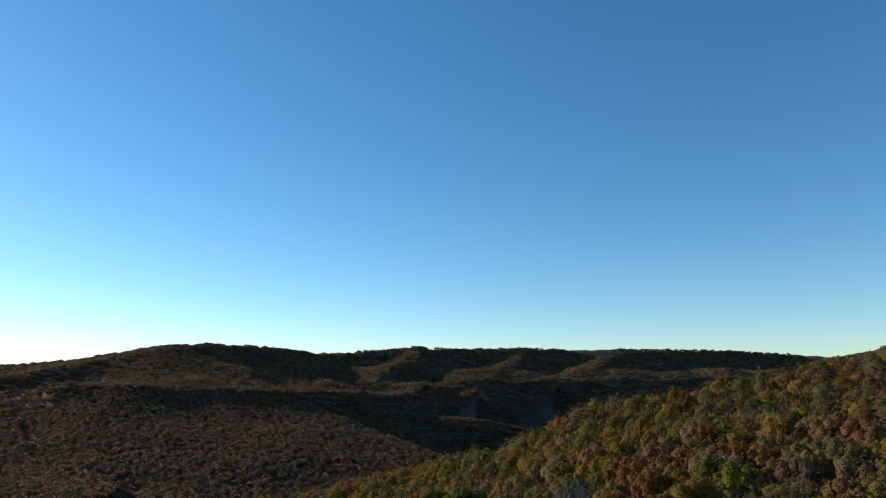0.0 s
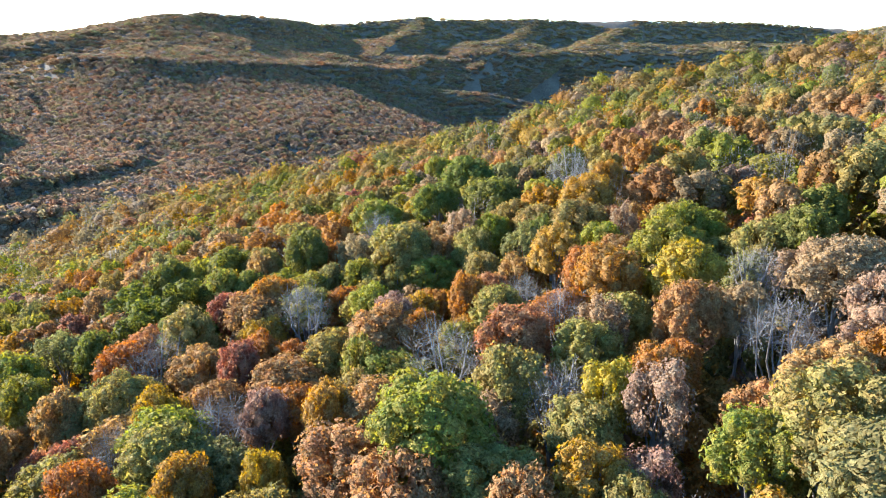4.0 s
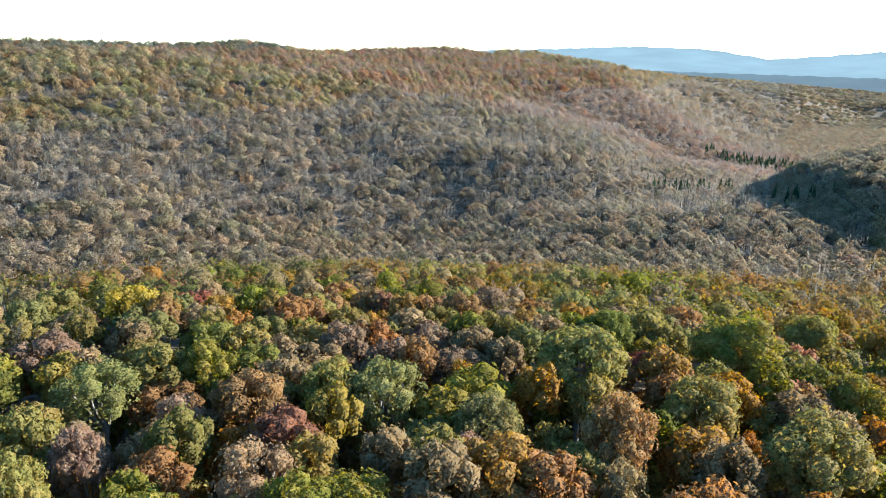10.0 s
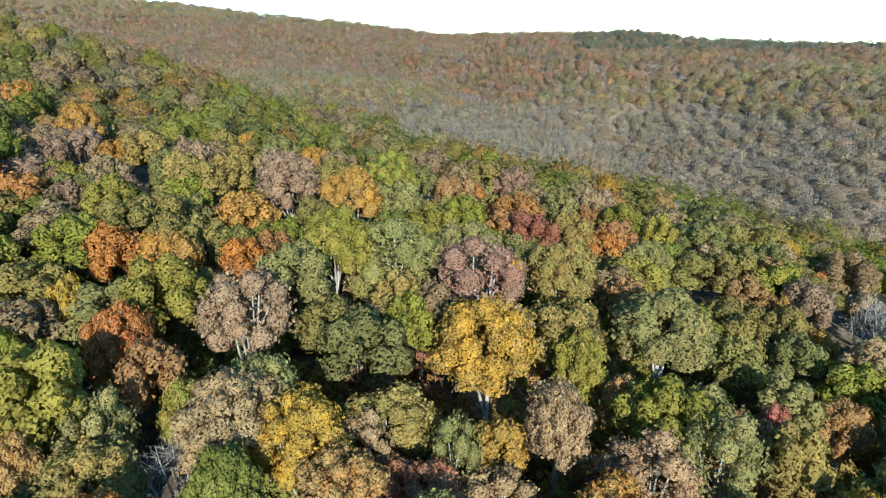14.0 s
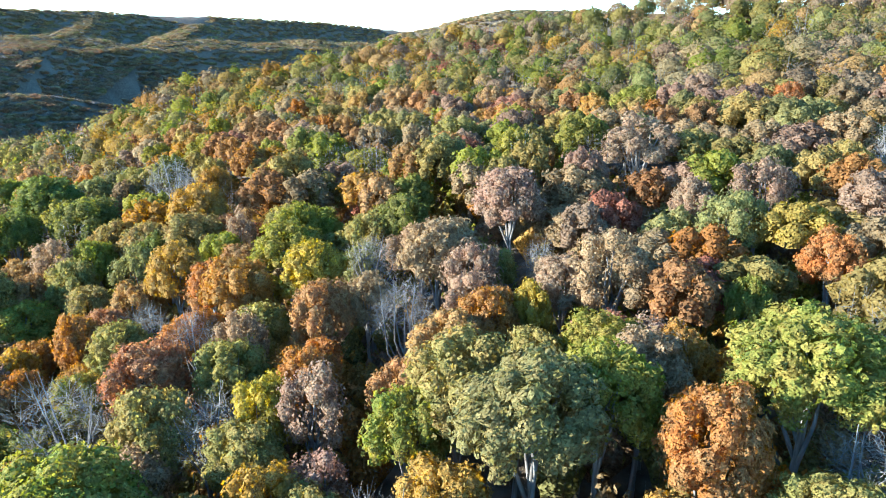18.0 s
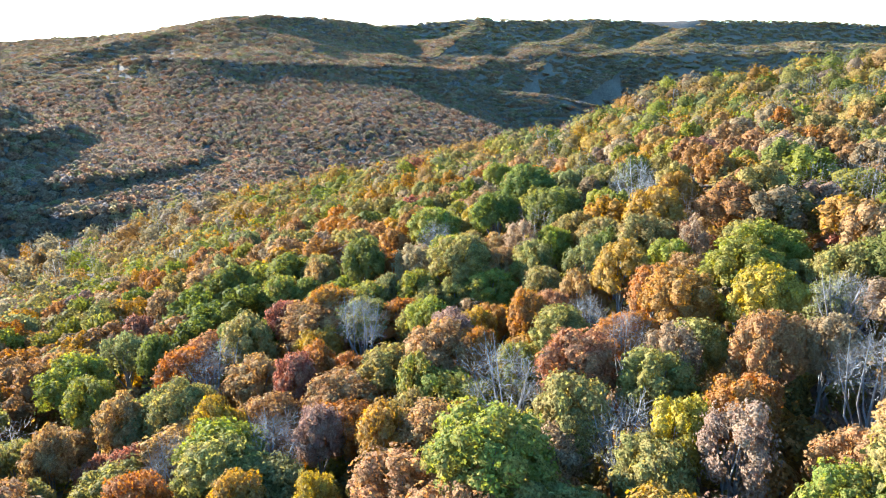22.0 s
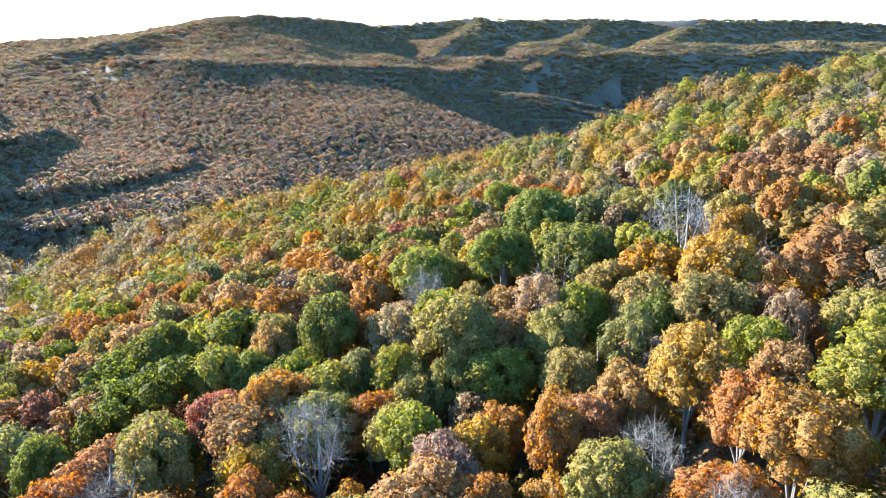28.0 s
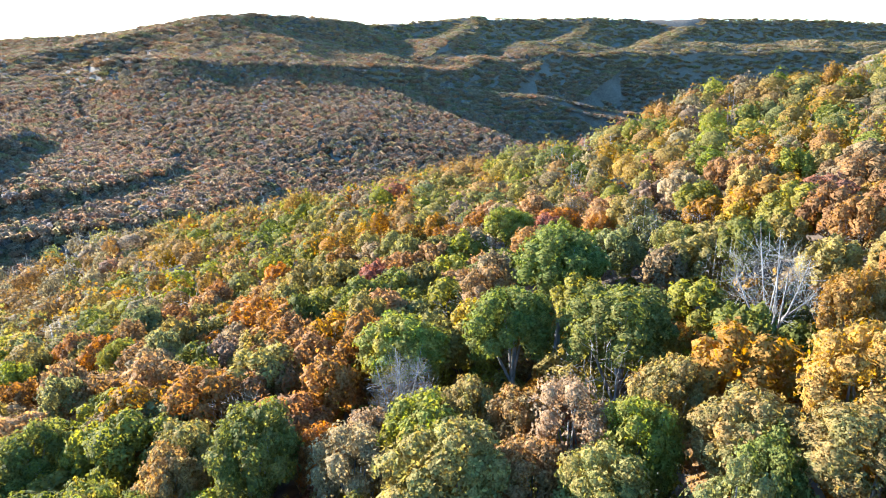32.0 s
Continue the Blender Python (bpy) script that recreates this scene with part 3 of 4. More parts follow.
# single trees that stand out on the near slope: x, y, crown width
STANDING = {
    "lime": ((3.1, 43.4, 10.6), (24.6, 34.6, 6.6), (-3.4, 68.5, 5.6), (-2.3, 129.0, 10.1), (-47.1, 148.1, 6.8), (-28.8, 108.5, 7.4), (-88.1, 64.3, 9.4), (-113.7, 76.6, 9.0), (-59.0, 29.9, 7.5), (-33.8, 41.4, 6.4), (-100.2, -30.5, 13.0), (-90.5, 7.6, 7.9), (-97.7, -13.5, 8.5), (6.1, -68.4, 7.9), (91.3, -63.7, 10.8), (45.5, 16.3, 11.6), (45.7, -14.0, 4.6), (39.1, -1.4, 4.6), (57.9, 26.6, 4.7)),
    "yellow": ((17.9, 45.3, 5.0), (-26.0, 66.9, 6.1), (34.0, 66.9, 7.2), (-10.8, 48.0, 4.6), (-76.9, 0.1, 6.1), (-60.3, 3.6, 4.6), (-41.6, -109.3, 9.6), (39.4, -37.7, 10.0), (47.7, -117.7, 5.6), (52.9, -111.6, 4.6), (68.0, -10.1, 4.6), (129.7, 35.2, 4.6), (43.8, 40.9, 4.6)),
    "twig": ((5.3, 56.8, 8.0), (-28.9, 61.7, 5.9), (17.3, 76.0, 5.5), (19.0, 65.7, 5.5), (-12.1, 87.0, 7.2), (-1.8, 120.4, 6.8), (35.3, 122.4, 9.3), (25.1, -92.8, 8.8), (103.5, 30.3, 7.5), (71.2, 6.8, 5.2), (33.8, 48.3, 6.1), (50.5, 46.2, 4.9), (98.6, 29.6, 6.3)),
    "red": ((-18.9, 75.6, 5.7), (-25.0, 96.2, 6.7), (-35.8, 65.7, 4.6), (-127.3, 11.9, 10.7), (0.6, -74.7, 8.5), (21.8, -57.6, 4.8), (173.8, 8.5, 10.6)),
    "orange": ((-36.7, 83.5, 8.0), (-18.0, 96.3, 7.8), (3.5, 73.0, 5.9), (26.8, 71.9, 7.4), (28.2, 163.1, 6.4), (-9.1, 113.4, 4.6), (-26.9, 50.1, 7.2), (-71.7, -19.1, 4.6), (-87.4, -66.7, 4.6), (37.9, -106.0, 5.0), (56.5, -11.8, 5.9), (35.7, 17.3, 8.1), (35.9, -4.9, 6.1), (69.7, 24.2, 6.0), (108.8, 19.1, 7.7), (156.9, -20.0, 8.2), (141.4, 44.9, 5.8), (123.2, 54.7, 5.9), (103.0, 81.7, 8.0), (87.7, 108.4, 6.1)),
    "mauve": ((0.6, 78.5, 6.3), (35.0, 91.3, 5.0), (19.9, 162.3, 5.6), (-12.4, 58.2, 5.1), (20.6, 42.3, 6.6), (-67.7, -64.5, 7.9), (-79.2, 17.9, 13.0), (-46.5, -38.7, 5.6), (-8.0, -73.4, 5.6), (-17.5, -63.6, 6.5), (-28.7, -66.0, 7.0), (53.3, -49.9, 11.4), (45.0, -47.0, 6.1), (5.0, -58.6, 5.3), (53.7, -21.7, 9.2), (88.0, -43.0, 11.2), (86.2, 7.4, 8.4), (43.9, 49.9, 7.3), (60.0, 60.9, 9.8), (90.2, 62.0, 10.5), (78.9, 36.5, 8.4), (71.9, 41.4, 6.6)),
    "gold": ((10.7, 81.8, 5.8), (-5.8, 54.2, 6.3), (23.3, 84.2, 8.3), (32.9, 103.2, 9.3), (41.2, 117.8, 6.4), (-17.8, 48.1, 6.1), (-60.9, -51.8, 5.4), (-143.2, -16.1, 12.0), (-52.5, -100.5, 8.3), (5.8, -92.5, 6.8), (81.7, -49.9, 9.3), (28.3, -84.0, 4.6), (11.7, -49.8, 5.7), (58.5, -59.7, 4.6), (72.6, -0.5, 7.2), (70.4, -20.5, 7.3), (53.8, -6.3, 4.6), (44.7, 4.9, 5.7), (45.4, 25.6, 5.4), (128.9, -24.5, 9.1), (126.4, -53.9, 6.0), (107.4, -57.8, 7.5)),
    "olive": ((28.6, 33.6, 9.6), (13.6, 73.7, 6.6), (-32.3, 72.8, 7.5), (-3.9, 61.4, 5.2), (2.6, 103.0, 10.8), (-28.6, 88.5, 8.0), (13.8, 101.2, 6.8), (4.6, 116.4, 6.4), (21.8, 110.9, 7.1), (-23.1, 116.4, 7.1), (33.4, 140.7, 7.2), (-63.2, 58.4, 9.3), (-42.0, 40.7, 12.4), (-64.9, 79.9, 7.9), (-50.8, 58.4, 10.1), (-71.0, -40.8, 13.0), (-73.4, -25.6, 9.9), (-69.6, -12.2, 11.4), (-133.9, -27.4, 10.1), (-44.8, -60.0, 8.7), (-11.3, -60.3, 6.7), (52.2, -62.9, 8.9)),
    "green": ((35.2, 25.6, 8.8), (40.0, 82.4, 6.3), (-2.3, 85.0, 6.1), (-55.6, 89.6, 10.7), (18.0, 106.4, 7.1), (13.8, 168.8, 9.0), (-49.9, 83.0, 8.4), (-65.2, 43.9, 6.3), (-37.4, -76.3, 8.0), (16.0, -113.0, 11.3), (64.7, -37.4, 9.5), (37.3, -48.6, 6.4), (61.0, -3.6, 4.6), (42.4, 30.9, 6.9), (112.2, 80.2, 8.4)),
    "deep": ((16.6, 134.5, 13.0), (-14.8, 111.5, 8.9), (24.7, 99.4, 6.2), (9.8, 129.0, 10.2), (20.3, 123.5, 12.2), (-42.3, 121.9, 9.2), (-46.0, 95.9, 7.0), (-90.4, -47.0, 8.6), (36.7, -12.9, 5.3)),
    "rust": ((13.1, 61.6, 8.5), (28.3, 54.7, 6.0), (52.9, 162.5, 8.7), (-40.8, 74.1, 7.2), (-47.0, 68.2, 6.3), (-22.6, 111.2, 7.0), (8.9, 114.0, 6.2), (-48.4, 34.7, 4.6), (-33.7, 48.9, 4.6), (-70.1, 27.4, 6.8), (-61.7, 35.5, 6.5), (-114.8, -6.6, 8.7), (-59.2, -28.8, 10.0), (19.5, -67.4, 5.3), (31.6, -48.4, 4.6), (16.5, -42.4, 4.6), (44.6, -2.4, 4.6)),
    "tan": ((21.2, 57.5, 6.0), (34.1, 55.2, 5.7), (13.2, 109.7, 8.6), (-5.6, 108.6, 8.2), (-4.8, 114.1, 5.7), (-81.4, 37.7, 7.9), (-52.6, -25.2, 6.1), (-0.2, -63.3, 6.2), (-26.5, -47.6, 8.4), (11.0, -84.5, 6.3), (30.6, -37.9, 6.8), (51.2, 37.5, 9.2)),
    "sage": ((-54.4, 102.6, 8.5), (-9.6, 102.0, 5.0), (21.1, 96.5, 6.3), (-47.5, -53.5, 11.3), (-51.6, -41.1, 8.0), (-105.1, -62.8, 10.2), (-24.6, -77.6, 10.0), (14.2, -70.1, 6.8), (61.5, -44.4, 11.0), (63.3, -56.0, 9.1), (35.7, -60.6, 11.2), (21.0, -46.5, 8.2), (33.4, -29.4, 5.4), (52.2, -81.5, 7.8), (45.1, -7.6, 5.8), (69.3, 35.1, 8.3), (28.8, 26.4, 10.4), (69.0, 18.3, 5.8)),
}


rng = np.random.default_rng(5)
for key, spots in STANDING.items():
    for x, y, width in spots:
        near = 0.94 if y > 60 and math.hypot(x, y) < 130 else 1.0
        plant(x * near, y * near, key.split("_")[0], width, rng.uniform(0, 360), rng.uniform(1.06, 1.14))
xs, ys = scatter(rng, 5.0, 0, 50)
order = np.argsort(np.hypot(xs, ys - np.clip(ys, 0, 57)))
for i in order:
    x, y = float(xs[i]), float(ys[i])
    if any((x - a) ** 2 + (y - b) ** 2 < (1.8 + w * 0.6) ** 2 for a, b, w in PARTED):
        continue
    az = math.degrees(math.atan2(-x, y))
    key = TONES[rng.choice(14, p=weights_at(x, y, float(canopy(x, y)), math.hypot(x, y), az))]
    plant(x, y, key, rng.uniform(5.6, 9.2) * (0.85 if key in ("yellow", "gold", "orange", "red") else 1), rng.uniform(0, 360), rng.uniform(0.84, 1.02))
for root in FULL + THIN + BARE:
    for o in (*root.children_recursive, root):
        bpy.data.objects.remove(o)

# ---- the forest beyond: one object for each stretch of wood ----
PALETTE = np.array([[*LEAF[k][0]] for k in TONES]), np.array([[*LEAF[k][1]] for k in TONES])


def upright_twigs(rng, count, radius, top, width):
    """Bare boughs of a tree far off: slim blades that stand and fan out a little."""
    a = rng.uniform(0, 6.283, count)
    d = radius * np.sqrt(rng.uniform(0, 1, count))
    foot = np.stack([np.cos(a) * d * 0.86, np.sin(a) * d * 0.86, rng.uniform(0.15, 0.5, count) * top], 1)
    tip = np.stack([np.cos(a) * d, np.sin(a) * d, top * rng.uniform(0.66, 1.05, count)], 1)
    t = rng.uniform(0, 6.283, count)
    side = np.stack([np.cos(t), np.sin(t), t * 0], 1) * width * rng.uniform(0.6, 1.4, (count, 1))
    return np.stack([foot - side, foot + side, tip + side * 0.5, tip - side * 0.5], 1).reshape(-1, 3)


def patterns(seed, count, shape, leaves, size, twigs, twig_len, twig_w, inner=1.0, top=16.6, radius=4.6, kinds=8, tall=1.0, spray=False, flat=0.0, dome=False):
    """Crowns for the joined forest: leafy and bare ones. shape: sides and bands of each leaf mass."""
    out = []
    for k in range(kinds):
        g = np.random.default_rng(seed + k)
        lumps = crown_lumps(g, radius, top, max(count, 4))
        if count == 1:
            core = np.array([(0, 0, top - radius * tall, radius * inner)])
            pieces = [blob(g, core[0, :3], radius * inner, *shape, low=-0.8 if spray else -1.2, tall=tall, rough=0.24)]
            if flat:
                pieces = [blob(g, (*g.normal(size=2) * 0.3, 3.0), radius * inner * 0.86, *shape, low=-0.8, tall=flat, rough=0.3)]
            if spray and leaves:  # far off: a rough low dome with sprays over it
                v = leaf_cloud(g, core, leaves, size, low=0.0)
                v[:, 2] = core[0, 2] + (v[:, 2] - core[0, 2]) * tall
                pieces.append(loose(v))
        elif dome:
            pieces = [blob(g, (0, 0, top - radius * 0.86), radius * inner, *shape, low=-0.8, tall=0.85, rough=0.2)]
        else:
            pieces = [blob(g, l[:3], l[3] * inner, *shape, low=-0.6, rough=0.2) for l in lumps]
        if leaves and not (spray and count == 1):
            pieces.append(loose(leaf_cloud(g, lumps, leaves, size, low=-0.2)))
        if spray:
            bare = [loose(upright_twigs(g, twigs, radius * 0.95, top * (1.15 if flat else 1), twig_w)), blob(g, (0, 0, 2.2), radius * 0.8, 6, 2, low=-0.6, tall=0.55, rough=0.35)]
        else:
            bare = [loose(twig_cloud(g, crown_lumps(g, radius, top, 9), twigs, twig_len, twig_w)), loose(upright_twigs(g, 5, radius * 0.5, top, twig_w * 2))]
        out.append((joined(pieces), joined(bare)))
    return out


# highest angle of the land up to each distance, by azimuth
far_steps, turns = np.meshgrid(np.arange(12, 2700, 12.0), np.radians(np.arange(-179.5, 180, 1)))
SIGHT = np.maximum.accumulate(np.degrees(np.arctan2(canopy(-np.sin(turns) * far_steps, np.cos(turns) * far_steps), far_steps)), axis=1)


def in_lee(x, y):
    """Whether a spot lies in a fold behind a brow or a ridge."""
    r, az = np.hypot(x, y), np.degrees(np.arctan2(-x, y))
    b = np.array(BROW)
    d = np.interp(az, b[:, 0], b[:, 2])
    spare = np.where(np.abs(az) < 70, np.where(r > 900, 5.0, 2.4), 0.6)
    i = np.clip((az + 180).astype(int), 0, 359)
    j = np.clip(((r - 30) / 12).astype(int), 0, SIGHT.shape[1] - 1)
    return (r > d + 22) & (np.degrees(np.arctan2(canopy(x, y), r)) < SIGHT[i, j] - spare)


def grow(name, label, xs, ys, shapes, seed, key_of=None, width=1.0, mat=None, clear=True, dull=0.0, sink=0.0, tone=1.0):
    """Join one stretch of forest into a single mesh."""
    g = np.random.default_rng(seed)
    hs = canopy(xs, ys)
    zs = ground_z(xs, ys)
    rs, azs = np.hypot(xs, ys), np.degrees(np.arctan2(-xs, ys))
    verts, tints, faces, base = [], [], [], 0
    for x, y, h, z, r, az in zip(xs, ys, hs, zs, rs, azs):
        if clear and r < 300 and any((x - a) ** 2 + (y - b) ** 2 < (1.5 + w) ** 2 for a, b, w in PARTED):
            continue
        k = key_of if key_of is not None else g.choice(14, p=weights_at(x, y, h, r, az))
        leafy, bare = shapes[g.integers(len(shapes))]
        v, q = bare if k == 12 else leafy
        a = g.uniform(0, 6.283)
        s = (g.uniform(0.68, 1.16) if r < 260 else g.uniform(0.55, 1.3)) * width
        ca, sa = math.cos(a) * s, math.sin(a) * s
        t = g.uniform(0.86, 1.12) if r < 260 else g.uniform(0.78, 1.2)
        p = np.empty_like(v)
        p[:, 0] = v[:, 0] * ca - v[:, 1] * sa + x
        p[:, 1] = v[:, 0] * sa + v[:, 1] * ca + y
        p[:, 2] = v[:, 2] * t + z - sink
        f = g.uniform(0, 1)
        c = (PALETTE[0][k] * (1 - f) + PALETTE[1][k] * f) * (g.uniform(0.8, 1.2) if r < 260 else g.uniform(0.88, 1.14))
        c = c * tone
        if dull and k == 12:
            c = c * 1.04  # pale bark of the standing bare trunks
        # natural mix of far woods towards dull brown, with some haze painted in
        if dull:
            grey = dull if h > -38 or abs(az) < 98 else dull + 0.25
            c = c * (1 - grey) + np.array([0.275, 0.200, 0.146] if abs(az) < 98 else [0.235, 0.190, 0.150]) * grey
        verts.append(p.astype(np.float32))
        faces.append(q + base)
        base += len(v)
        tints.append(np.tile(np.array([*c, 1], np.float32), (len(v), 1)))
    ob = new(name, mesh_from(name, np.concatenate(verts), np.concatenate(faces), mat or forest_mat, True, np.concatenate(tints)))
    return tagged(ob, label, "forest", kind="stuff")


near_shapes = patterns(100, 13, (5, 2), 120, 0.36, 150, 1.6, 0.028, inner=0.86)
mid_shapes = patterns(120, 11, (8, 4), 54, 0.52, 44, 2.2, 0.07, inner=0.74, dome=True)
far_shapes = patterns(140, 1, (6, 2), 3, 0.9, 9, 0, 0.13, inner=1.0, tall=0.68, kinds=16, top=5.2, radius=4.7, spray=True)
dim_shapes = patterns(160, 1, (6, 2), 1, 1.0, 5, 0, 0.2, inner=1.0, tall=0.68, kinds=16, top=5.2, radius=4.7, spray=True)
ridge_shapes = patterns(240, 1, (5, 2), 0, 1.2, 5, 0, 0.25, inner=1.0, tall=0.68, kinds=16, top=5.2, radius=4.7, spray=True)
soft_shapes = patterns(200, 1, (6, 2), 5, 0.85, 17, 0, 0.16, inner=1.1, tall=1.0, kinds=16, top=8.0, radius=4.6, spray=True, flat=1.0)
pale_shapes = patterns(220, 1, (6, 2), 3, 0.95, 12, 0, 0.2, inner=1.1, tall=1.0, kinds=16, top=8.0, radius=4.6, spray=True, flat=1.0)
low_shapes = patterns(180, 1, (5, 2), 20, 0.55, 40, 1.2, 0.015, inner=0.85, top=7.6, radius=3.3)

rng = np.random.default_rng(8)
x, y = scatter(rng, 4.9, 0, 100)
grow("undergrowth", "brown and olive young trees and shrubs under the canopy", x, y, low_shapes, 9, clear=False)
x, y = scatter(rng, 6.4, 47, 130)
grow("near_wood", "mixed autumn wood of olive, green and rust crowns", x, y, near_shapes, 1, width=0.95, tone=0.86)
x, y = scatter(rng, 6.8, 130, 260)
keep = ~in_lee(x, y)
grow("slope_wood", "autumn wood in olive, gold and rust running over the spur", x[keep], y[keep], mid_shapes, 2, width=1.05, tone=0.74)
x, y = scatter(rng, 6.7, 260, 620, 0.75)
keep = ~in_lee(x, y)
pale = (np.abs(np.degrees(np.arctan2(-x, y))) > 98) | ((canopy(x, y) < -80) & (np.abs(np.degrees(np.arctan2(-x, y))) > 62))  # thin-leaved woods on the sunlit side and in the valley
grow("valley_wood", "brown and bare grey wood on the valley floor and lower slopes", x[keep & pale], y[keep & pale], soft_shapes, 3, width=1.35, mat=thin_mat, dull=0.36, sink=0.4)
x, y = scatter(rng, 5.4, 260, 620, 0.75)
keep = ~in_lee(x, y) & (np.abs(np.degrees(np.arctan2(-x, y))) < 98)
pale = (canopy(x, y) < -80) & (np.abs(np.degrees(np.arctan2(-x, y))) > 62)
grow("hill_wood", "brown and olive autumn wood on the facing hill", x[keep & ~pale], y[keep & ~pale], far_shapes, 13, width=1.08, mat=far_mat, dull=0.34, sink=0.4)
x, y = scatter(rng, 6.8, 620, 960, 0.75)
keep = ~in_lee(x, y) & (canopy(x * 0.94, y * 0.94) < canopy(x, y) + 20)
pale = (np.abs(np.degrees(np.arctan2(-x, y))) > 98) | ((canopy(x, y) < -80) & (np.abs(np.degrees(np.arctan2(-x, y))) > 62))
grow("far_wood", "brown and grey autumn forest on the opposite slopes", x[keep & pale], y[keep & pale], pale_shapes, 4, width=1.35, mat=thin_mat, dull=0.36, sink=0.9)
x, y = scatter(rng, 5.8, 620, 960, 0.75)
keep = ~in_lee(x, y) & (canopy(x * 0.94, y * 0.94) < canopy(x, y) + 20) & (np.abs(np.degrees(np.arctan2(-x, y))) < 98)
pale = (canopy(x, y) < -80) & (np.abs(np.degrees(np.arctan2(-x, y))) > 62)
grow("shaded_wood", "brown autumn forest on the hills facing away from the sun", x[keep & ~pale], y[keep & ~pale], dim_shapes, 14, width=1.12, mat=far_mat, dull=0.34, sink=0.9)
x, y = scatter(rng, 9.2, 960, 1500, 0.6)
az, r = np.degrees(np.arctan2(-x, y)), np.hypot(x, y)
keep = ~in_lee(x, y) & (((az > 97) & (az < 128) & (r < 1400)) | ((az <= 58) & (az > -20)) | ((az < -92) & (az > -126) & (r < 1180)))
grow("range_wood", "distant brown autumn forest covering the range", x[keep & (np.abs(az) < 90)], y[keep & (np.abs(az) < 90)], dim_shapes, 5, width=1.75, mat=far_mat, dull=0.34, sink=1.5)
grow("back_wood", "distant fine-textured brown forest at the valley's head", x[keep & (np.abs(az) > 90)], y[keep & (np.abs(az) > 90)], pale_shapes, 15, width=1.5, mat=thin_mat, dull=0.4, sink=1.0)
x, y = scatter(rng, 12.5, 1250, 2560, 0.6)
az, r = np.degrees(np.arctan2(-x, y)), np.hypot(x, y)
keep = ((az <= 30) & (az > -38) & (r > np.where(az < -20, 1300, 1500)) & (r < np.where(az > 5, 1640, np.where(az > -20, 2000, 2420)))) | ((az <= -38) & (az > -54) & (r < 1540) & (r > 1330)) | ((az > 84) & (r < 2350) & (az < 122))
keep &= ~in_lee(x, y)
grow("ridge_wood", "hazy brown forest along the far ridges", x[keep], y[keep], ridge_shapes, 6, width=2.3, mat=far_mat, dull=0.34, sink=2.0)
x, y = scatter(rng, 36.0, 150, 1500, 0.5)
keep = in_lee(x, y)
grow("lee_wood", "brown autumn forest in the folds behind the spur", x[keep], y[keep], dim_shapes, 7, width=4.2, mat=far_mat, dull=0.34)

# ---- the farthest range, a plain backdrop with blue haze painted on as glow ----
def haze_glow_mat(name, colour, strength):
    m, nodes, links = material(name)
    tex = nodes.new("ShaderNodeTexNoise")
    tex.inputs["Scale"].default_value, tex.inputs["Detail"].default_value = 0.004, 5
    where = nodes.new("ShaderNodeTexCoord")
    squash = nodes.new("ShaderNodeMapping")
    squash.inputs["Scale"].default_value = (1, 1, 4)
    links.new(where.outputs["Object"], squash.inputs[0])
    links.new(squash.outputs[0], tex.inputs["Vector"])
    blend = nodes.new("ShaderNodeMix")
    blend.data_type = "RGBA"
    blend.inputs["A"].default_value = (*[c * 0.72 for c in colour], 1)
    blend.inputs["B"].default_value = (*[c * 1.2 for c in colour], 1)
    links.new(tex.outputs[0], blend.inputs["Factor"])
    # the hills give off the haze's blue themselves
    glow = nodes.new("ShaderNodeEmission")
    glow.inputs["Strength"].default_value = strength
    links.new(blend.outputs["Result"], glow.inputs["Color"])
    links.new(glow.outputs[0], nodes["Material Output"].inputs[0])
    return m


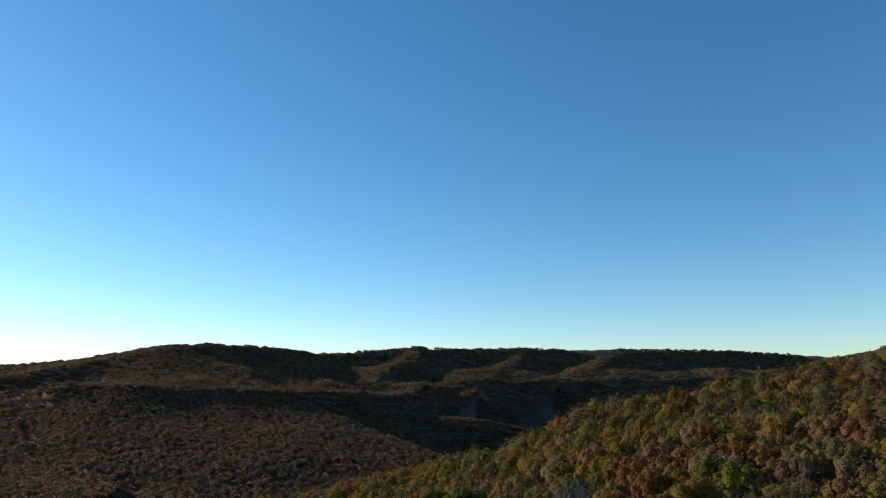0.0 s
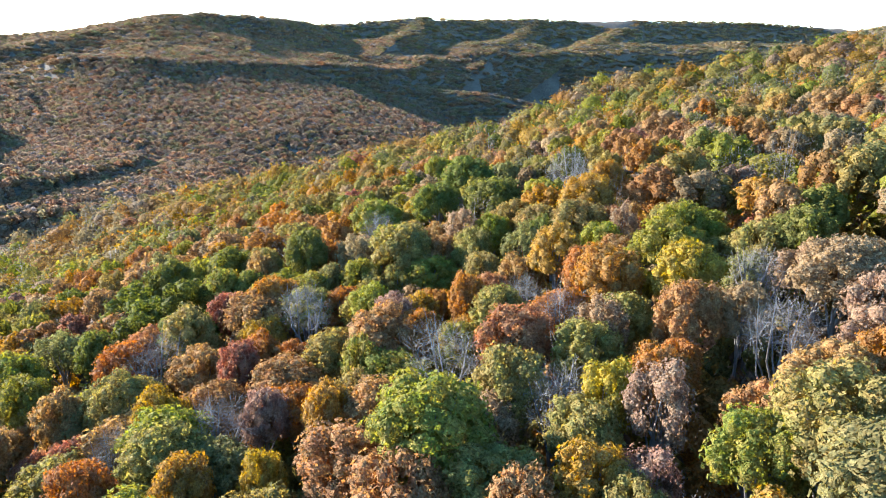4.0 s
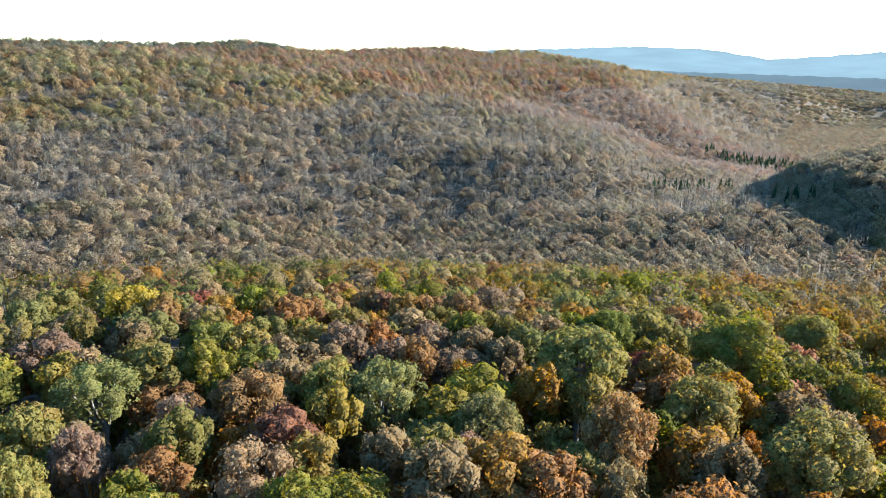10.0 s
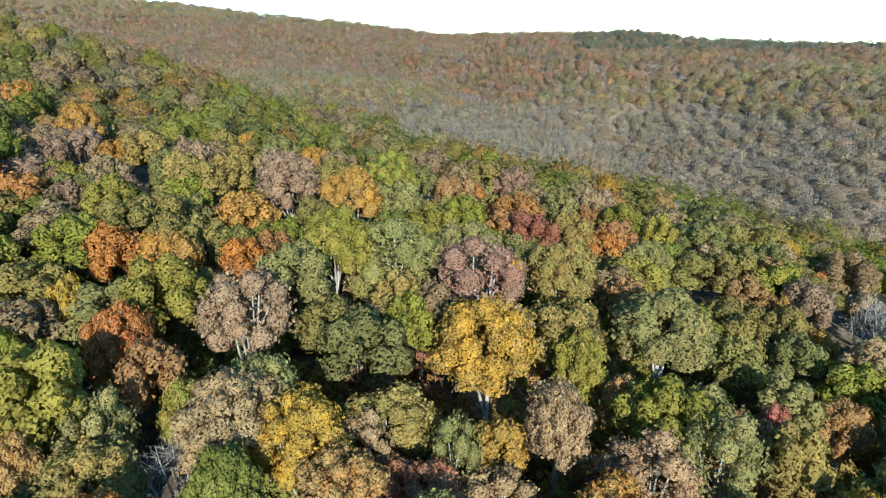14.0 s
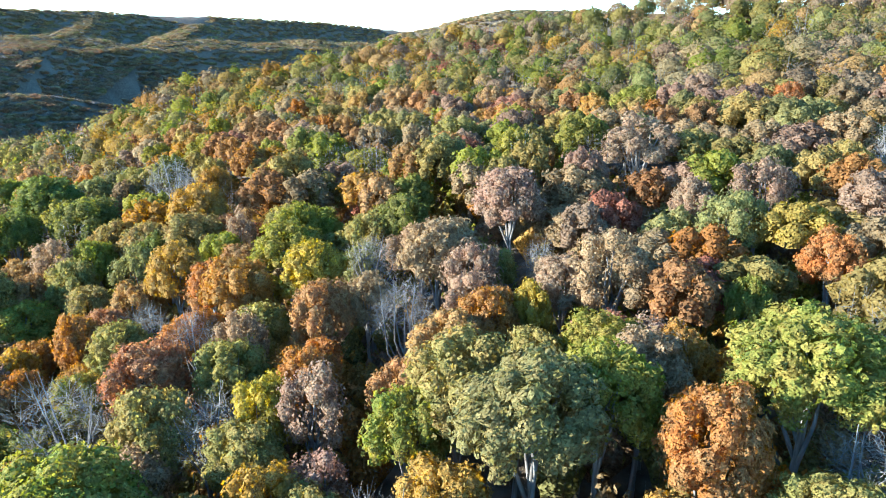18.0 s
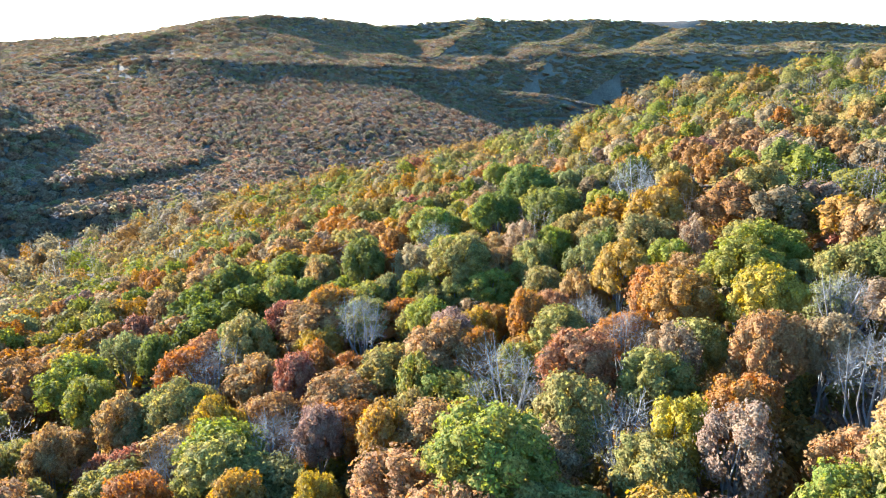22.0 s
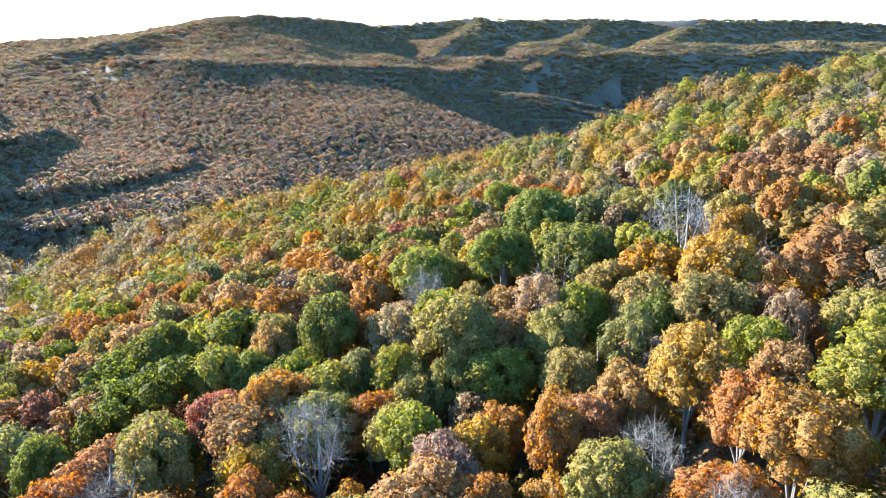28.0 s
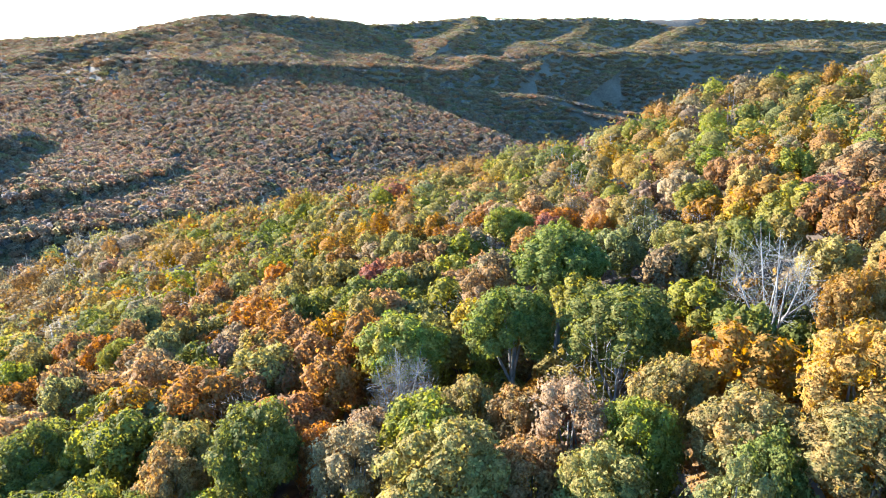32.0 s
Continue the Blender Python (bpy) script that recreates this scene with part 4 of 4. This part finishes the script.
def far_range(name, label, stations, dist, mat, reach=1350):
    """A long hill with haze painted on: crest angle at each azimuth, with a sloping face and a back."""
    st = np.array(stations)
    az = np.linspace(st[0, 0], st[-1, 0], 160)
    el = np.interp(az, st[:, 0], st[:, 1]) - 0.5 + 0.03 * np.sin(az * 3.1) + 0.02 * np.sin(az * 7.7)
    rows = []
    for back, lift in ((-reach, -125.0), (-0.6 * reach, -94.0), (0, None), (90, -150.0)):
        r = dist + back
        z = dist * np.tan(np.radians(el)) if lift is None else np.full(az.shape, lift)
        rows.append(np.stack([-np.sin(np.radians(az)) * r, np.cos(np.radians(az)) * r, z + EYE], 1))
    v = np.concatenate(rows)
    n = len(az)
    q = [(k * n + i, k * n + i + 1, (k + 1) * n + i + 1, (k + 1) * n + i) for k in range(3) for i in range(n - 1)]
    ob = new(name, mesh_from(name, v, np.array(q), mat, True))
    tagged(ob, label, "mountain range", kind="structure")


far_range("backdrop", "far mountain range with pale blue haze painted on",
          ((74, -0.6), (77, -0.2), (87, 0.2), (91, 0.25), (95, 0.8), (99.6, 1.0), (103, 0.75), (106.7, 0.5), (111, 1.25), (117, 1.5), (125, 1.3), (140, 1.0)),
          4650, haze_glow_mat("far_haze", (0.21, 0.31, 0.39), 0.36))
far_range("backdrop_low", "wooded ridge with blue haze painted on, before the far range",
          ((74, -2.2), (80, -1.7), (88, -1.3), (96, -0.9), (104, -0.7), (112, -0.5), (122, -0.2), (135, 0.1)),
          2950, haze_glow_mat("mid_haze", (0.125, 0.18, 0.23), 0.34), reach=480)

# ---- dark pines in the valley ----
def pine_cloud(g):
    v = []
    for k in range(5):
        z, w = 0.5 + k * 1.9, 2.6 * (1 - k / 5.4)
        a = np.arange(6) * 1.047 + g.uniform(0, 1)
        ring = np.stack([np.cos(a) * w, np.sin(a) * w, np.full(6, z) + g.uniform(-0.4, 0.4, 6)], 1)
        tip = np.stack([np.cos(a) * w * 0.2, np.sin(a) * w * 0.2, np.full(6, z + 3.4)], 1)
        for j in range(6):
            n = (j + 1) % 6
            v += [ring[j], ring[n], tip[n], tip[j]]
    return loose(np.array(v))


g = np.random.default_rng(77)
pine_shapes = [(pine_cloud(g), pine_cloud(g)) for _ in range(4)]
for az0, d0, w, l, n in ((106.5, 850, 15, 50, 120), (111, 520, 6, 40, 30), (103, 470, 5, 20, 14)):
    cx, cy = polar(az0, d0)
    ca, sa = math.cos(radians(az0)), math.sin(radians(az0))
    u, v = g.normal(size=n) * l * 0.5, g.normal(size=n) * w
    grow("pine_wood", "dark green pines among the bare trees in the valley", cx + u * ca - v * sa, cy + u * sa + v * ca, pine_shapes, 90, key_of=13, mat=far_mat, width=1.1, sink=0.6)
